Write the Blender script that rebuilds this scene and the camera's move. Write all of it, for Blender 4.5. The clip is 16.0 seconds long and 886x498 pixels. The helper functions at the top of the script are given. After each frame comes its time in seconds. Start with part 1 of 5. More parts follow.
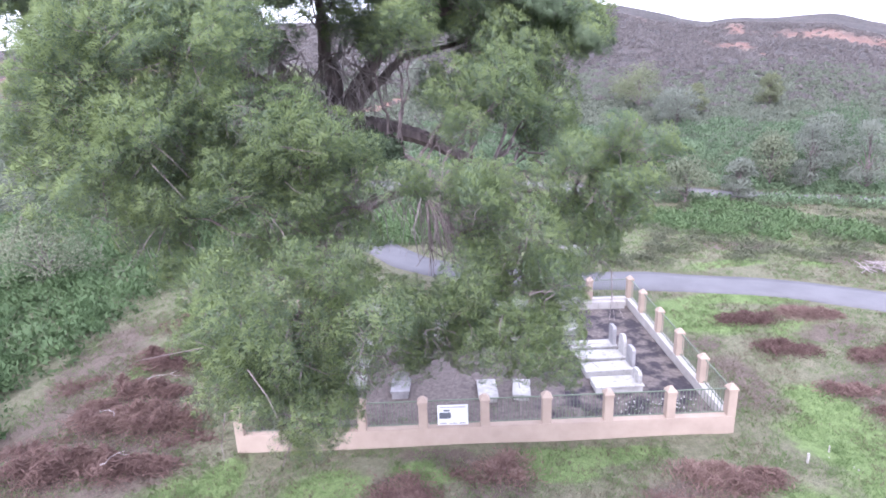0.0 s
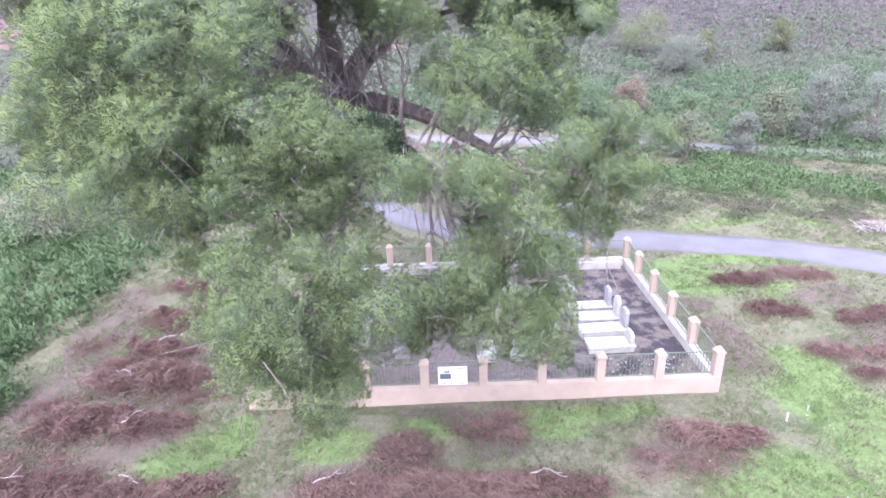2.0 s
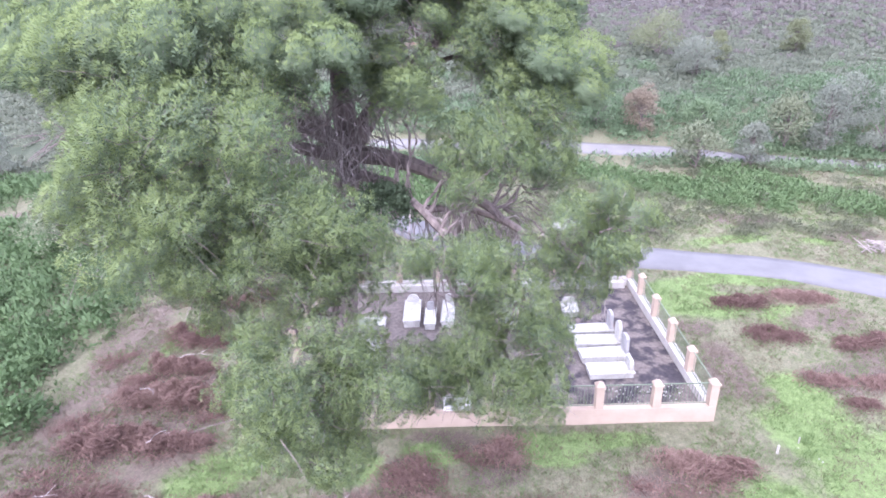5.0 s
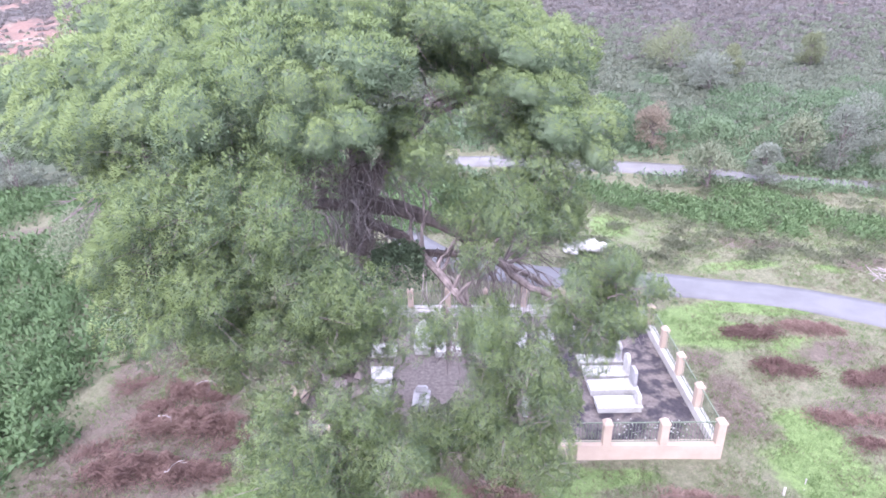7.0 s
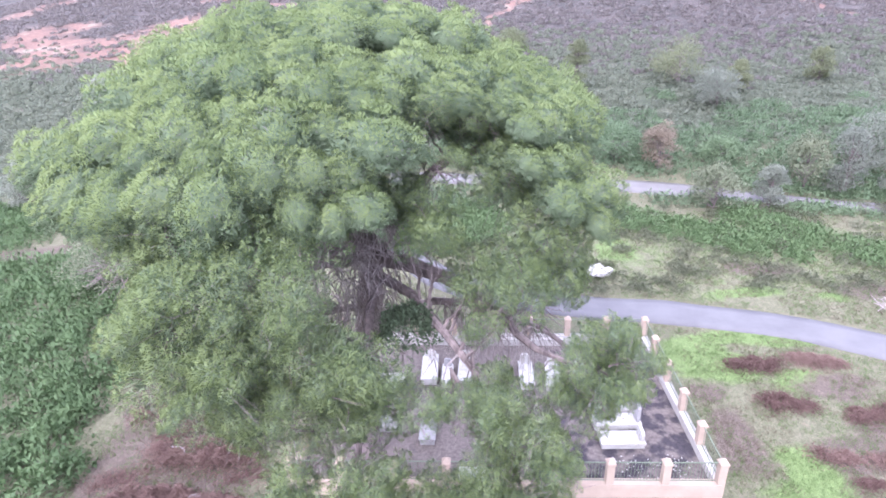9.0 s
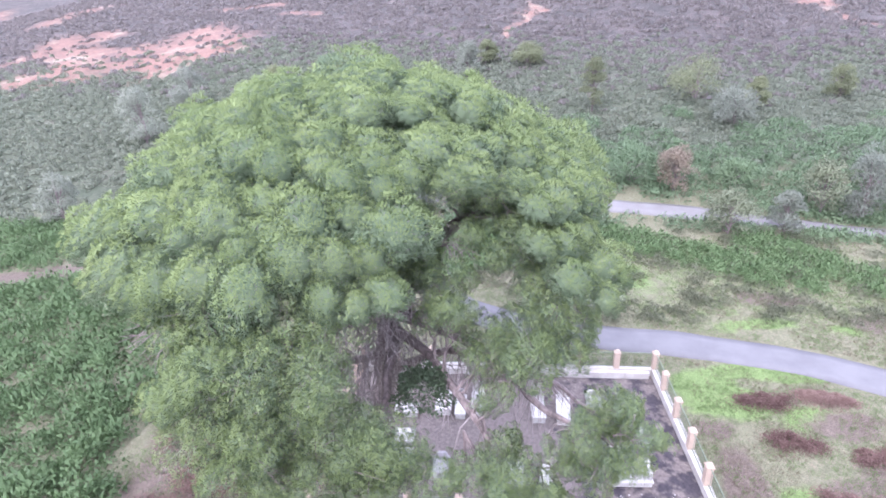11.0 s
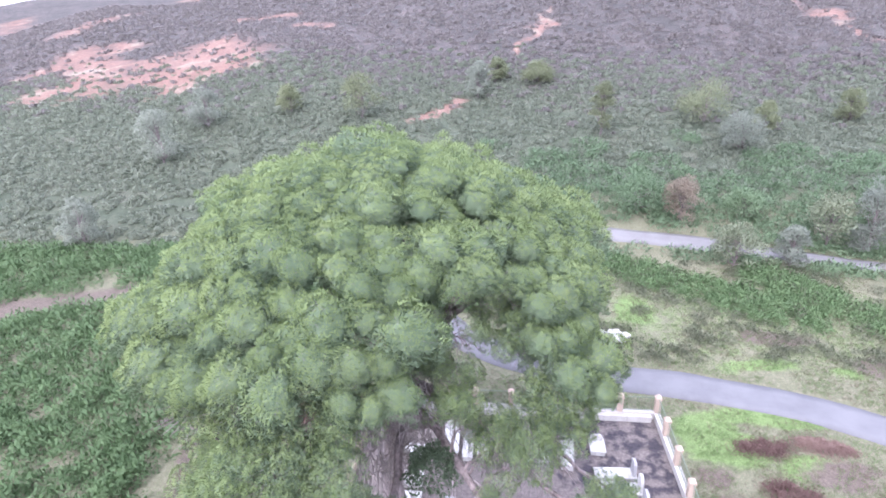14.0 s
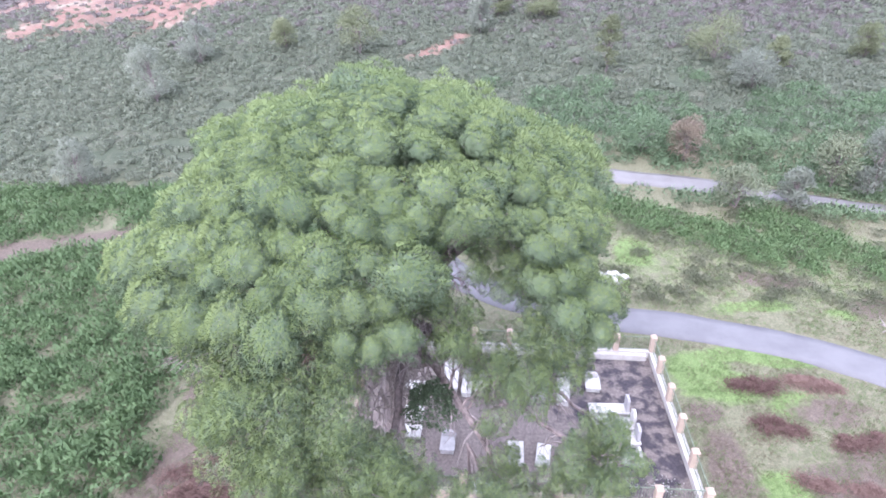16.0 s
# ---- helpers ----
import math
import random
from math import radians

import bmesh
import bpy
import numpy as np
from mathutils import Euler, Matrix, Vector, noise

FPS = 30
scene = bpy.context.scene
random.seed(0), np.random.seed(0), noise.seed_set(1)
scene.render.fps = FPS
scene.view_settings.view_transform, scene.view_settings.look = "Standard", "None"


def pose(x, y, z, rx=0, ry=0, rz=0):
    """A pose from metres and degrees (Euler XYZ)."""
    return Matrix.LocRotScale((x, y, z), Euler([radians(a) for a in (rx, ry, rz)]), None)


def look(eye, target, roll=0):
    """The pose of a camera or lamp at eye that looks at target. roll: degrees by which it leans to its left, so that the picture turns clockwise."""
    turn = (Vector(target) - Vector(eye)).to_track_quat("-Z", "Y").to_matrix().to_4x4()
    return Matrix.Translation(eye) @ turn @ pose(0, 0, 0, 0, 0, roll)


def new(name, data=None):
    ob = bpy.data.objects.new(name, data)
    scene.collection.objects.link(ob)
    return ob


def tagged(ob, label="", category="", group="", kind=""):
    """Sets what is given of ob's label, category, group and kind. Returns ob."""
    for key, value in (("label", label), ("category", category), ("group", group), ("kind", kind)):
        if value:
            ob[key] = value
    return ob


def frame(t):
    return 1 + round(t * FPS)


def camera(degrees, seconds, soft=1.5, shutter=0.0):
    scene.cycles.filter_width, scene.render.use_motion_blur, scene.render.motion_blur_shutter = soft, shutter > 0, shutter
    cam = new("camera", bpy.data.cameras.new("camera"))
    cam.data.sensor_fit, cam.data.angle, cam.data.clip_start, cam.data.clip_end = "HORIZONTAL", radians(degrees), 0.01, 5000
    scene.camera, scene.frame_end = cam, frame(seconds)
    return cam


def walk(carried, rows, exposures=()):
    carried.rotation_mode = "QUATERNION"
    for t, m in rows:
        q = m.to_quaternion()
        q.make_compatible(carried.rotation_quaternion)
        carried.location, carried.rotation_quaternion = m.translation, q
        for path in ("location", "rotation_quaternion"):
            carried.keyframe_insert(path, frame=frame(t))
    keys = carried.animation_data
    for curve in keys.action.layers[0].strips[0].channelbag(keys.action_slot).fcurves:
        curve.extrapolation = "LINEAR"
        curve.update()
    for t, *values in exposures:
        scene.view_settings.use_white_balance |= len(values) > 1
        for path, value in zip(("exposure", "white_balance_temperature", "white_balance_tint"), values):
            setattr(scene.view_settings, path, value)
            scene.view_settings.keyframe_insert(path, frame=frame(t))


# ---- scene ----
cam = camera(79.7, 16.0, soft=1.75)
EXPOSURE = 1.88
METRES, EYE, TILT, LEAN, TURN = 10.5, 10.7, -15.0, 2.0, 0.0
ROWS = [
    (0.0, 0.0, 0.0, 0.0, -0.0, 0.0, -0.0),
    (0.5, -0.0013, -0.0078, 0.02, 0.0, -1.59, 0.0),
    (1.0, -0.0022, -0.0156, 0.0365, -0.01, -2.91, 0.0),
    (1.5, -0.0008, -0.0256, 0.0575, -0.02, -4.54, -0.01),
    (2.0, 0.0003, -0.0357, 0.0738, 0.06, -5.84, -0.01),
    (2.5, 0.0039, -0.0496, 0.0975, 0.03, -7.35, -0.02),
    (3.0, 0.0088, -0.0593, 0.1203, 0.05, -7.34, -0.04),
    (3.5, 0.0147, -0.0697, 0.1493, 0.21, -7.34, -0.11),
    (4.0, 0.0194, -0.0791, 0.1748, 0.44, -7.33, -0.17),
    (6.5, 0.0133, -0.1058, 0.3402, 2.48, -7.27, -0.82),
    (7.0, 0.0107, -0.1118, 0.3702, 2.49, -7.26, -0.83),
    (7.5, 0.0092, -0.1167, 0.4054, 2.51, -7.25, -0.85),
    (8.0, 0.011, -0.1217, 0.4396, 2.61, -7.24, -0.88),
    (8.5, 0.0113, -0.1279, 0.4801, 2.94, -7.23, -0.95),
    (9.0, 0.009, -0.1363, 0.5205, 3.28, -7.22, -1.05),
    (11.5, 0.0088, -0.2047, 0.741, 5.36, -7.29, -1.63),
    (12.0, 0.0096, -0.2168, 0.7875, 5.61, -7.29, -1.72),
    (12.5, 0.0108, -0.2297, 0.8376, 5.79, -7.3, -1.79),
    (13.0, 0.0094, -0.2397, 0.8824, 5.92, -7.32, -1.83),
    (13.5, 0.0074, -0.2489, 0.9222, 6.0, -7.34, -1.87),
    (14.0, 0.0057, -0.2529, 0.943, 6.05, -7.34, -1.88),
    (14.5, 0.0052, -0.2513, 0.946, 6.08, -7.95, -1.88),
    (15.0, 0.006, -0.248, 0.9456, 6.13, -9.38, -1.91),
    (15.5, 0.0073, -0.2463, 0.9427, 6.12, -11.69, -1.9),
    (16.0, 0.0083, -0.2419, 0.9401, 6.12, -13.59, -1.93),
]
walk(cam, [(t, pose(0, 0, EYE, TILT, LEAN, TURN) @ pose(METRES * x, METRES * y, METRES * z, 90 + pitch, roll, yaw)) for t, x, y, z, yaw, pitch, roll in ROWS],
     exposures=[(t, EXPOSURE + more, 5750, tint) for t, more, tint in ((0.0, -0.18, 21), (1.2, 0.13, 22), (7.0, 0.14, 23), (9.0, 0.09, 23), (12.5, 0.03, 20), (16.0, 0.02, 19))])

# ---- light ----
world = bpy.data.worlds.new("overcast_sky")
scene.world = world
world.use_nodes = True
wn, wl = world.node_tree.nodes, world.node_tree.links
wn.clear()
sky = wn.new("ShaderNodeTexSky")
sky.sky_type = "NISHITA"
sky.sun_disc = False
sky.sun_elevation = radians(48)
sky.sun_rotation = radians(204)
sky.air_density, sky.dust_density, sky.ozone_density = 1.0, 4.0, 1.0
veil = wn.new("ShaderNodeMix")
veil.data_type = "RGBA"
veil.inputs[0].default_value = 0.75
veil.inputs[7].default_value = (9.6, 9.6, 10.2, 1)
bg = wn.new("ShaderNodeBackground")
bg.inputs[1].default_value = 0.130
wout = wn.new("ShaderNodeOutputWorld")
wl.new(sky.outputs[0], veil.inputs[6])
wl.new(veil.outputs[2], bg.inputs[0])
wl.new(bg.outputs[0], wout.inputs[0])

sun_data = bpy.data.lights.new("sun", "SUN")
sun_data.energy, sun_data.angle, sun_data.color = 1.5, radians(35), (1.0, 0.96, 0.9)
sun = new("sun", sun_data)
sun.matrix_world = look((-11, -25, 30), (0, 0, 0))


# ---- materials ----
def ramp(nt, fac, stops):
    n = nt.nodes.new("ShaderNodeValToRGB")
    els = n.color_ramp.elements
    while len(els) < len(stops):
        els.new(0.5)
    for e, (p, c) in zip(els, stops):
        e.position, e.color = p, (*c, 1)
    nt.links.new(fac, n.inputs[0])
    return n.outputs[0]


def noise_tex(nt, vec, scale, detail=4, rough=0.55):
    n = nt.nodes.new("ShaderNodeTexNoise")
    n.inputs["Scale"].default_value, n.inputs["Detail"].default_value, n.inputs["Roughness"].default_value = scale, detail, rough
    if vec is not None:
        nt.links.new(vec, n.inputs["Vector"])
    return n.outputs["Fac"]


def mix_rgb(nt, fac, a, b, mode="MIX"):
    n = nt.nodes.new("ShaderNodeMix")
    n.data_type, n.blend_type = "RGBA", mode
    for sock, val in ((n.inputs[0], fac), (n.inputs[6], a), (n.inputs[7], b)):
        if isinstance(val, (int, float)):
            sock.default_value = val
        elif isinstance(val, tuple):
            sock.default_value = (*val, 1)
        else:
            nt.links.new(val, sock)
    return n.outputs[2]


def maths(nt, op, a, b=0.0, clamp=False):
    n = nt.nodes.new("ShaderNodeMath")
    n.operation, n.use_clamp = op, clamp
    for sock, val in ((n.inputs[0], a), (n.inputs[1], b)):
        if isinstance(val, (int, float)):
            sock.default_value = val
        else:
            nt.links.new(val, sock)
    return n.outputs[0]


def blank(name, rough=0.8):
    m = bpy.data.materials.new(name)
    m.use_nodes = True
    nt = m.node_tree
    p = nt.nodes["Principled BSDF"]
    p.inputs["Roughness"].default_value = rough
    p.inputs["Specular IOR Level"].default_value = 0.25
    return m, nt, p


def bump(nt, p, height, strength=0.4, dist=0.02):
    b = nt.nodes.new("ShaderNodeBump")
    b.inputs["Strength"].default_value, b.inputs["Distance"].default_value = strength, dist
    nt.links.new(height, b.inputs["Height"])
    nt.links.new(b.outputs[0], p.inputs["Normal"])


def world_pos(nt):
    return nt.nodes.new("ShaderNodeNewGeometry").outputs["Position"]


def plaster(name, base, dark, rough=0.85, scale=1.5):
    m, nt, p = blank(name, rough)
    pos = world_pos(nt)
    big = noise_tex(nt, pos, scale, 5, 0.6)
    fine = noise_tex(nt, pos, 28, 3)
    col = ramp(nt, big, [(0.3, dark), (0.62, base)])
    col = mix_rgb(nt, 0.18, col, ramp(nt, fine, [(0.3, dark), (0.7, base)]))
    nt.links.new(col, p.inputs["Base Color"])
    bump(nt, p, fine, 0.35, 0.01)
    return m


def weathered(name, clean, dull, stain):
    """Old stone: clean and dull drifts with dark lichen stains and runs."""
    m, nt, p = blank(name, 0.65)
    pos = world_pos(nt)
    mp = nt.nodes.new("ShaderNodeMapping")
    mp.inputs["Scale"].default_value = (1, 1, 0.35)
    nt.links.new(pos, mp.inputs["Vector"])
    broad, runs, grain = noise_tex(nt, pos, 1.7, 5, 0.65), noise_tex(nt, mp.outputs[0], 7, 6, 0.7), noise_tex(nt, pos, 60, 3)
    col = ramp(nt, broad, [(0.35, dull), (0.6, clean)])
    col = mix_rgb(nt, ramp(nt, runs, [(0.55, (0, 0, 0)), (0.68, (0.85, 0.85, 0.85))]), col, stain)
    nt.links.new(mix_rgb(nt, 0.3, col, ramp(nt, grain, [(0.3, (0.7, 0.7, 0.7)), (0.7, (1.1, 1.1, 1.1))]), "MULTIPLY"), p.inputs["Base Color"])
    bump(nt, p, runs, 0.3, 0.01)
    return m


def leafy(name, dark, mid, light, through_light=0.25, rough=0.6, mottle=(0.24, 0.5, 0.3)):
    """Foliage: colour varies leaf by leaf, thing by thing and in broad drifts."""
    m, nt, p = blank(name, rough)
    geo = nt.nodes.new("ShaderNodeNewGeometry")
    obj = nt.nodes.new("ShaderNodeObjectInfo")
    drift = noise_tex(nt, geo.outputs["Position"], 0.9, 3)
    f = maths(nt, "MULTIPLY", geo.outputs["Random Per Island"], mottle[0])
    f = maths(nt, "ADD", f, maths(nt, "MULTIPLY", drift, mottle[1]))
    f = maths(nt, "ADD", f, maths(nt, "MULTIPLY", obj.outputs["Random"], mottle[2]))
    col = ramp(nt, f, [(0.22, dark), (0.5, mid), (0.82, light)])
    nt.links.new(col, p.inputs["Base Color"])
    tr = nt.nodes.new("ShaderNodeBsdfTranslucent")
    nt.links.new(col, tr.inputs["Color"])
    mx = nt.nodes.new("ShaderNodeMixShader")
    mx.inputs[0].default_value = through_light
    out = nt.nodes["Material Output"]
    nt.links.new(p.outputs[0], mx.inputs[1])
    nt.links.new(tr.outputs[0], mx.inputs[2])
    nt.links.new(mx.outputs[0], out.inputs["Surface"])
    return m


def bark_mat(name, dark, light, scale=6):
    m, nt, p = blank(name, 0.9)
    pos = world_pos(nt)
    mp = nt.nodes.new("ShaderNodeMapping")
    mp.inputs["Scale"].default_value = (1, 1, 0.3)
    nt.links.new(pos, mp.inputs["Vector"])
    n = noise_tex(nt, mp.outputs[0], scale, 6, 0.65)
    nt.links.new(ramp(nt, n, [(0.32, dark), (0.68, light)]), p.inputs["Base Color"])
    bump(nt, p, n, 0.8, 0.03)
    return m


def plain(name, col, rough=0.6, metal=0.0):
    m, nt, p = blank(name, rough)
    n = noise_tex(nt, world_pos(nt), 9, 4)
    nt.links.new(mix_rgb(nt, n, tuple(c * 0.75 for c in col), tuple(min(1, c * 1.2) for c in col)), p.inputs["Base Color"])
    p.inputs["Metallic"].default_value = metal
    return m


# one needle in a lit and a shaded colour: top light painted on the foliage
LIT_NEEDLE = leafy("lit_pine_needles", (0.178, 0.238, 0.114), (0.234, 0.300, 0.138), (0.296, 0.362, 0.170), 0.42, 0.8, (0.10, 0.68, 0.24))
SHADE_NEEDLE = leafy("shaded_pine_needles", (0.150, 0.206, 0.136), (0.189, 0.248, 0.160), (0.226, 0.286, 0.184), 0.40, 0.85, (0.10, 0.66, 0.24))
DRY_INSIDE = leafy("dry_inner_twigs", (0.225, 0.222, 0.215), (0.275, 0.268, 0.262), (0.325, 0.315, 0.308), 0.5, 0.9, (0.1, 0.6, 0.3))
IVY = leafy("ivy_leaves", (0.052, 0.076, 0.050), (0.080, 0.112, 0.070), (0.108, 0.145, 0.088), 0.3)
FARGREEN = leafy("hillfoot_leaves", (0.108, 0.160, 0.098), (0.162, 0.229, 0.138), (0.222, 0.296, 0.180), 0.45, 0.6, (0.12, 0.55, 0.3))
MOSS = leafy("olive_green_leaves", (0.165, 0.184, 0.118), (0.212, 0.236, 0.148), (0.262, 0.288, 0.180), 0.55, 0.7, (0.1, 0.6, 0.3))
BRAMBLE = leafy("bramble_leaves", (0.084, 0.134, 0.064), (0.130, 0.196, 0.094), (0.186, 0.260, 0.130), 0.4, 0.6, (0.15, 0.55, 0.3))
SCRUB = leafy("scrub_leaves", (0.146, 0.168, 0.130), (0.186, 0.210, 0.164), (0.226, 0.250, 0.196), 0.6)
SCRUB_PURPLE = leafy("heath_twigs", (0.146, 0.133, 0.134), (0.190, 0.173, 0.173), (0.234, 0.213, 0.209), 0.6)
OLIVE = leafy("olive_leaves", (0.130, 0.155, 0.104), (0.220, 0.248, 0.168), (0.355, 0.380, 0.272), 0.4)
PALEBUSH = leafy("pale_tussock_leaves", (0.105, 0.118, 0.080), (0.146, 0.160, 0.110), (0.200, 0.210, 0.150), 0.45)
GREYLEAF = leafy("grey_green_leaves", (0.205, 0.226, 0.194), (0.252, 0.276, 0.234), (0.30, 0.325, 0.27), 0.55, 0.7, (0.1, 0.6, 0.3))
RUST = leafy("rusty_leaves", (0.215, 0.180, 0.145), (0.275, 0.230, 0.185), (0.33, 0.285, 0.225), 0.5, 0.7, (0.1, 0.6, 0.3))
BRACKEN = leafy("dead_bracken", (0.106, 0.066, 0.062), (0.170, 0.111, 0.103), (0.255, 0.180, 0.160), 0.3, 0.9)
GRASS = leafy("grass_blades", (0.088, 0.134, 0.054), (0.126, 0.186, 0.078), (0.172, 0.234, 0.106), 0.5)
STRAW = leafy("dry_grass_blades", (0.098, 0.083, 0.060), (0.140, 0.121, 0.088), (0.205, 0.182, 0.134), 0.3)
BARK = bark_mat("pine_bark", (0.088, 0.072, 0.076), (0.265, 0.218, 0.222))
TWIG = bark_mat("dead_twig_bark", (0.165, 0.142, 0.148), (0.385, 0.335, 0.345), 14)
PEACH = plaster("peach_plaster", (0.365, 0.292, 0.246), (0.295, 0.231, 0.197))
WHITE = plaster("white_limewash", (0.415, 0.396, 0.388), (0.295, 0.275, 0.268))
MARBLE = weathered("white_marble", (0.425, 0.415, 0.410), (0.305, 0.296, 0.29), (0.19, 0.18, 0.165))
GREYSTONE = plaster("grey_stone", (0.302, 0.295, 0.310), (0.187, 0.180, 0.194), 0.7, 3)
IRON = plain("green_iron_railing", (0.14, 0.17, 0.13), 0.5, 0.2)
ASPHALT = plaster("pale_asphalt", (0.130, 0.128, 0.142), (0.100, 0.098, 0.111), 0.9, 0.7)
TRACKDIRT = plaster("pale_dirt_track", (0.156, 0.152, 0.162), (0.118, 0.112, 0.118), 0.95, 0.7)


# ---- ground ----
def lerp_table(v, table):
    return np.interp(v, [a for a, b in table], [b for a, b in table])


# ridge: bearing in degrees from straight ahead, height of the skyline above the plain
RIDGE = [(-70, 39), (-48, 41.5), (-44, 39.6), (-41, 41.5), (-37.9, 41.8), (-15, 48), (14, 50.5), (17, 50.5), (21.6, 46), (25, 42), (27.2, 43.7), (30, 44), (34.6, 44), (38, 39.6), (60, 36)]


def ground_z(x, y):
    x, y = np.asarray(x, float), np.asarray(y, float)
    z = -0.17 + np.clip(y, 15.6, 45) * 0.098 - 15.6 * 0.098
    r = np.hypot(x, y)
    top = lerp_table(np.degrees(np.arctan2(x, np.maximum(y, 1e-3))), RIDGE)
    f = np.clip((y - 45) / 205.0, 0, None)
    up = np.where(f < 1, (top - 2.7) * np.clip(f, 1e-9, 1) ** 0.88, (top - 2.7) * (1 - 0.25 * (f - 1)))
    z = z + up
    w = np.clip((y - 40) / 60, 0, 1)
    z = z + w * (1.0 * np.sin(x * 0.045 + 0.6) * np.sin(y * 0.05) + 0.5 * np.sin(x * 0.13 + y * 0.07))
    z = z + 0.05 * np.sin(x * 0.9 + 1.3 * np.sin(y * 0.5)) * np.sin(y * 0.8 + 0.7)
    return z


def gz(x, y):
    return float(ground_z(x, y))


def axis(lo, hi, fine_lo, fine_hi, step, grow):
    mid = list(np.arange(fine_lo, fine_hi + 1e-6, step))
    out, s, v = [], step, fine_hi
    while v < hi:
        s *= grow
        v += s
        out.append(v)
    low, s, v = [], step, fine_lo
    while v > lo:
        s *= grow
        v -= s
        low.append(v)
    return np.array(low[::-1] + mid + out)


def blob(x, y, cx, cy, rx, ry, soft=0.35):
    d = np.hypot((x - cx) / rx, (y - cy) / ry)
    return np.clip((1 + soft - d) / (2 * soft), 0, 1)


def wobble(x, y, s, seed):
    return (np.sin(x * s + seed) * np.sin(y * s * 1.17 + 2.1 * seed) + np.sin(x * s * 2.3 - y * s * 1.6 + seed * 3) * 0.6
            + np.sin(y * s * 3.1 + x * s * 2.2 + seed * 5) * 0.4) / 2


def mesh_arrays(name, verts, faces):
    """A mesh from numpy arrays; faces all have the same number of corners."""
    me = bpy.data.meshes.new(name)
    n, k = len(faces), faces.shape[1]
    me.vertices.add(len(verts))
    me.vertices.foreach_set("co", np.ascontiguousarray(verts, np.float32).ravel())
    me.loops.add(n * k)
    me.loops.foreach_set("vertex_index", np.ascontiguousarray(faces, np.int32).ravel())
    me.polygons.add(n)
    me.polygons.foreach_set("loop_start", np.arange(0, n * k, k, dtype=np.int32))
    me.update(calc_edges=True)
    return me


gx = axis(-520, 520, -26, 30, 0.4, 1.04)
gy = axis(-120, 430, 4, 46, 0.4, 1.04)
GX, GY = np.meshgrid(gx, gy)
GZ = ground_z(GX, GY)
nx, ny = len(gx), len(gy)
idx = np.arange(nx * ny).reshape(ny, nx)
quads = np.stack([idx[:-1, :-1], idx[:-1, 1:], idx[1:, 1:], idx[1:, :-1]], -1).reshape(-1, 4)
ground_me = mesh_arrays("ground", np.stack([GX, GY, GZ], -1).reshape(-1, 3), quads)
ground_me.shade_smooth()
ground = tagged(new("ground", ground_me), "grassy ground with bare soil rising into a scrubby hillside", "ground", kind="structure")

# what grows where: lush grass, trodden soil, bare orange earth, heath
wob = wobble(GX, GY, 0.55, 1.0) * 0.5
lush = np.zeros_like(GX)
for c in ((11.3, 24.2, 1.5, 1.4), (12.0, 22.9, 2.1, 1.2), (15.9, 22.1, 1.6, 0.9), (13.2, 16.9, 1.2, 1.5), (12.6, 14.4, 1.9, 2.4), (15.2, 25.5, 4.0, 0.8), (14.8, 12, 3.2, 3.0), (17.8, 13.5, 3, 3),
          (-3.7, 13.5, 1.3, 0.8), (-0.7, 14.1, 1.2, 0.7), (3.1, 14.2, 1.7, 0.8), (5.2, 14.75, 1.9, 0.45), (-8.6, 12.9, 1.6, 1.0), (-7, 14.1, 0.9, 0.9), (-13.1, 27, 1.0, 1.7), (-14, 20.7, 1.1, 1.7),
          (-13.1, 18.3, 1.5, 0.6), (9.9, 35.6, 1.2, 2.2), (16.4, 29.8, 2.2, 0.6), (21.4, 29.4, 1.2, 0.5), (9.6, 10.5, 2.5, 2.2)):
    lush = np.maximum(lush, blob(GX + wob, GY + wob, *c))
lush = np.maximum(lush, 0.34 * blob(GX, GY, 17, 35, 15, 6.5))
soil = np.zeros_like(GX)
for c in ((10.8, 21.4, 0.8, 0.7), (11.2, 18.3, 1.2, 1.9), (15.4, 17.6, 1.4, 1.1), (17.2, 21.7, 2.0, 0.8), (6.8, 12.4, 1.7, 0.85), (-0.6, 14.85, 1.3, 0.4), (-14.4, 14, 1.9, 2.6), (-15.2, 20, 1.4, 5.0),
          (23.6, 30, 1.8, 1.2), (18.5, 18.6, 2.5, 1.5), (1.0, 13.4, 1.1, 0.8), (-1.6, 13, 0.8, 0.8), (-11.6, 16.2, 2.6, 3.4), (21.4, 36.6, 0.7, 2.4), (18.5, 32.5, 2.6, 0.7), (-2.6, 11.6, 2.6, 0.8)):
    soil = np.maximum(soil, blob(GX + wob, GY - wob, *c, 0.45))
def along(x, y, x0, y0, x1, y1, half, soft=0.4):
    """1 on a strip between two places, fading out at its edge."""
    dx, dy = x1 - x0, y1 - y0
    f = np.clip(((x - x0) * dx + (y - y0) * dy) / (dx * dx + dy * dy), 0, 1)
    d = np.hypot(x - x0 - f * dx, y - y0 - f * dy) / half
    return np.clip((1 + soft - d) / (2 * soft), 0, 1)


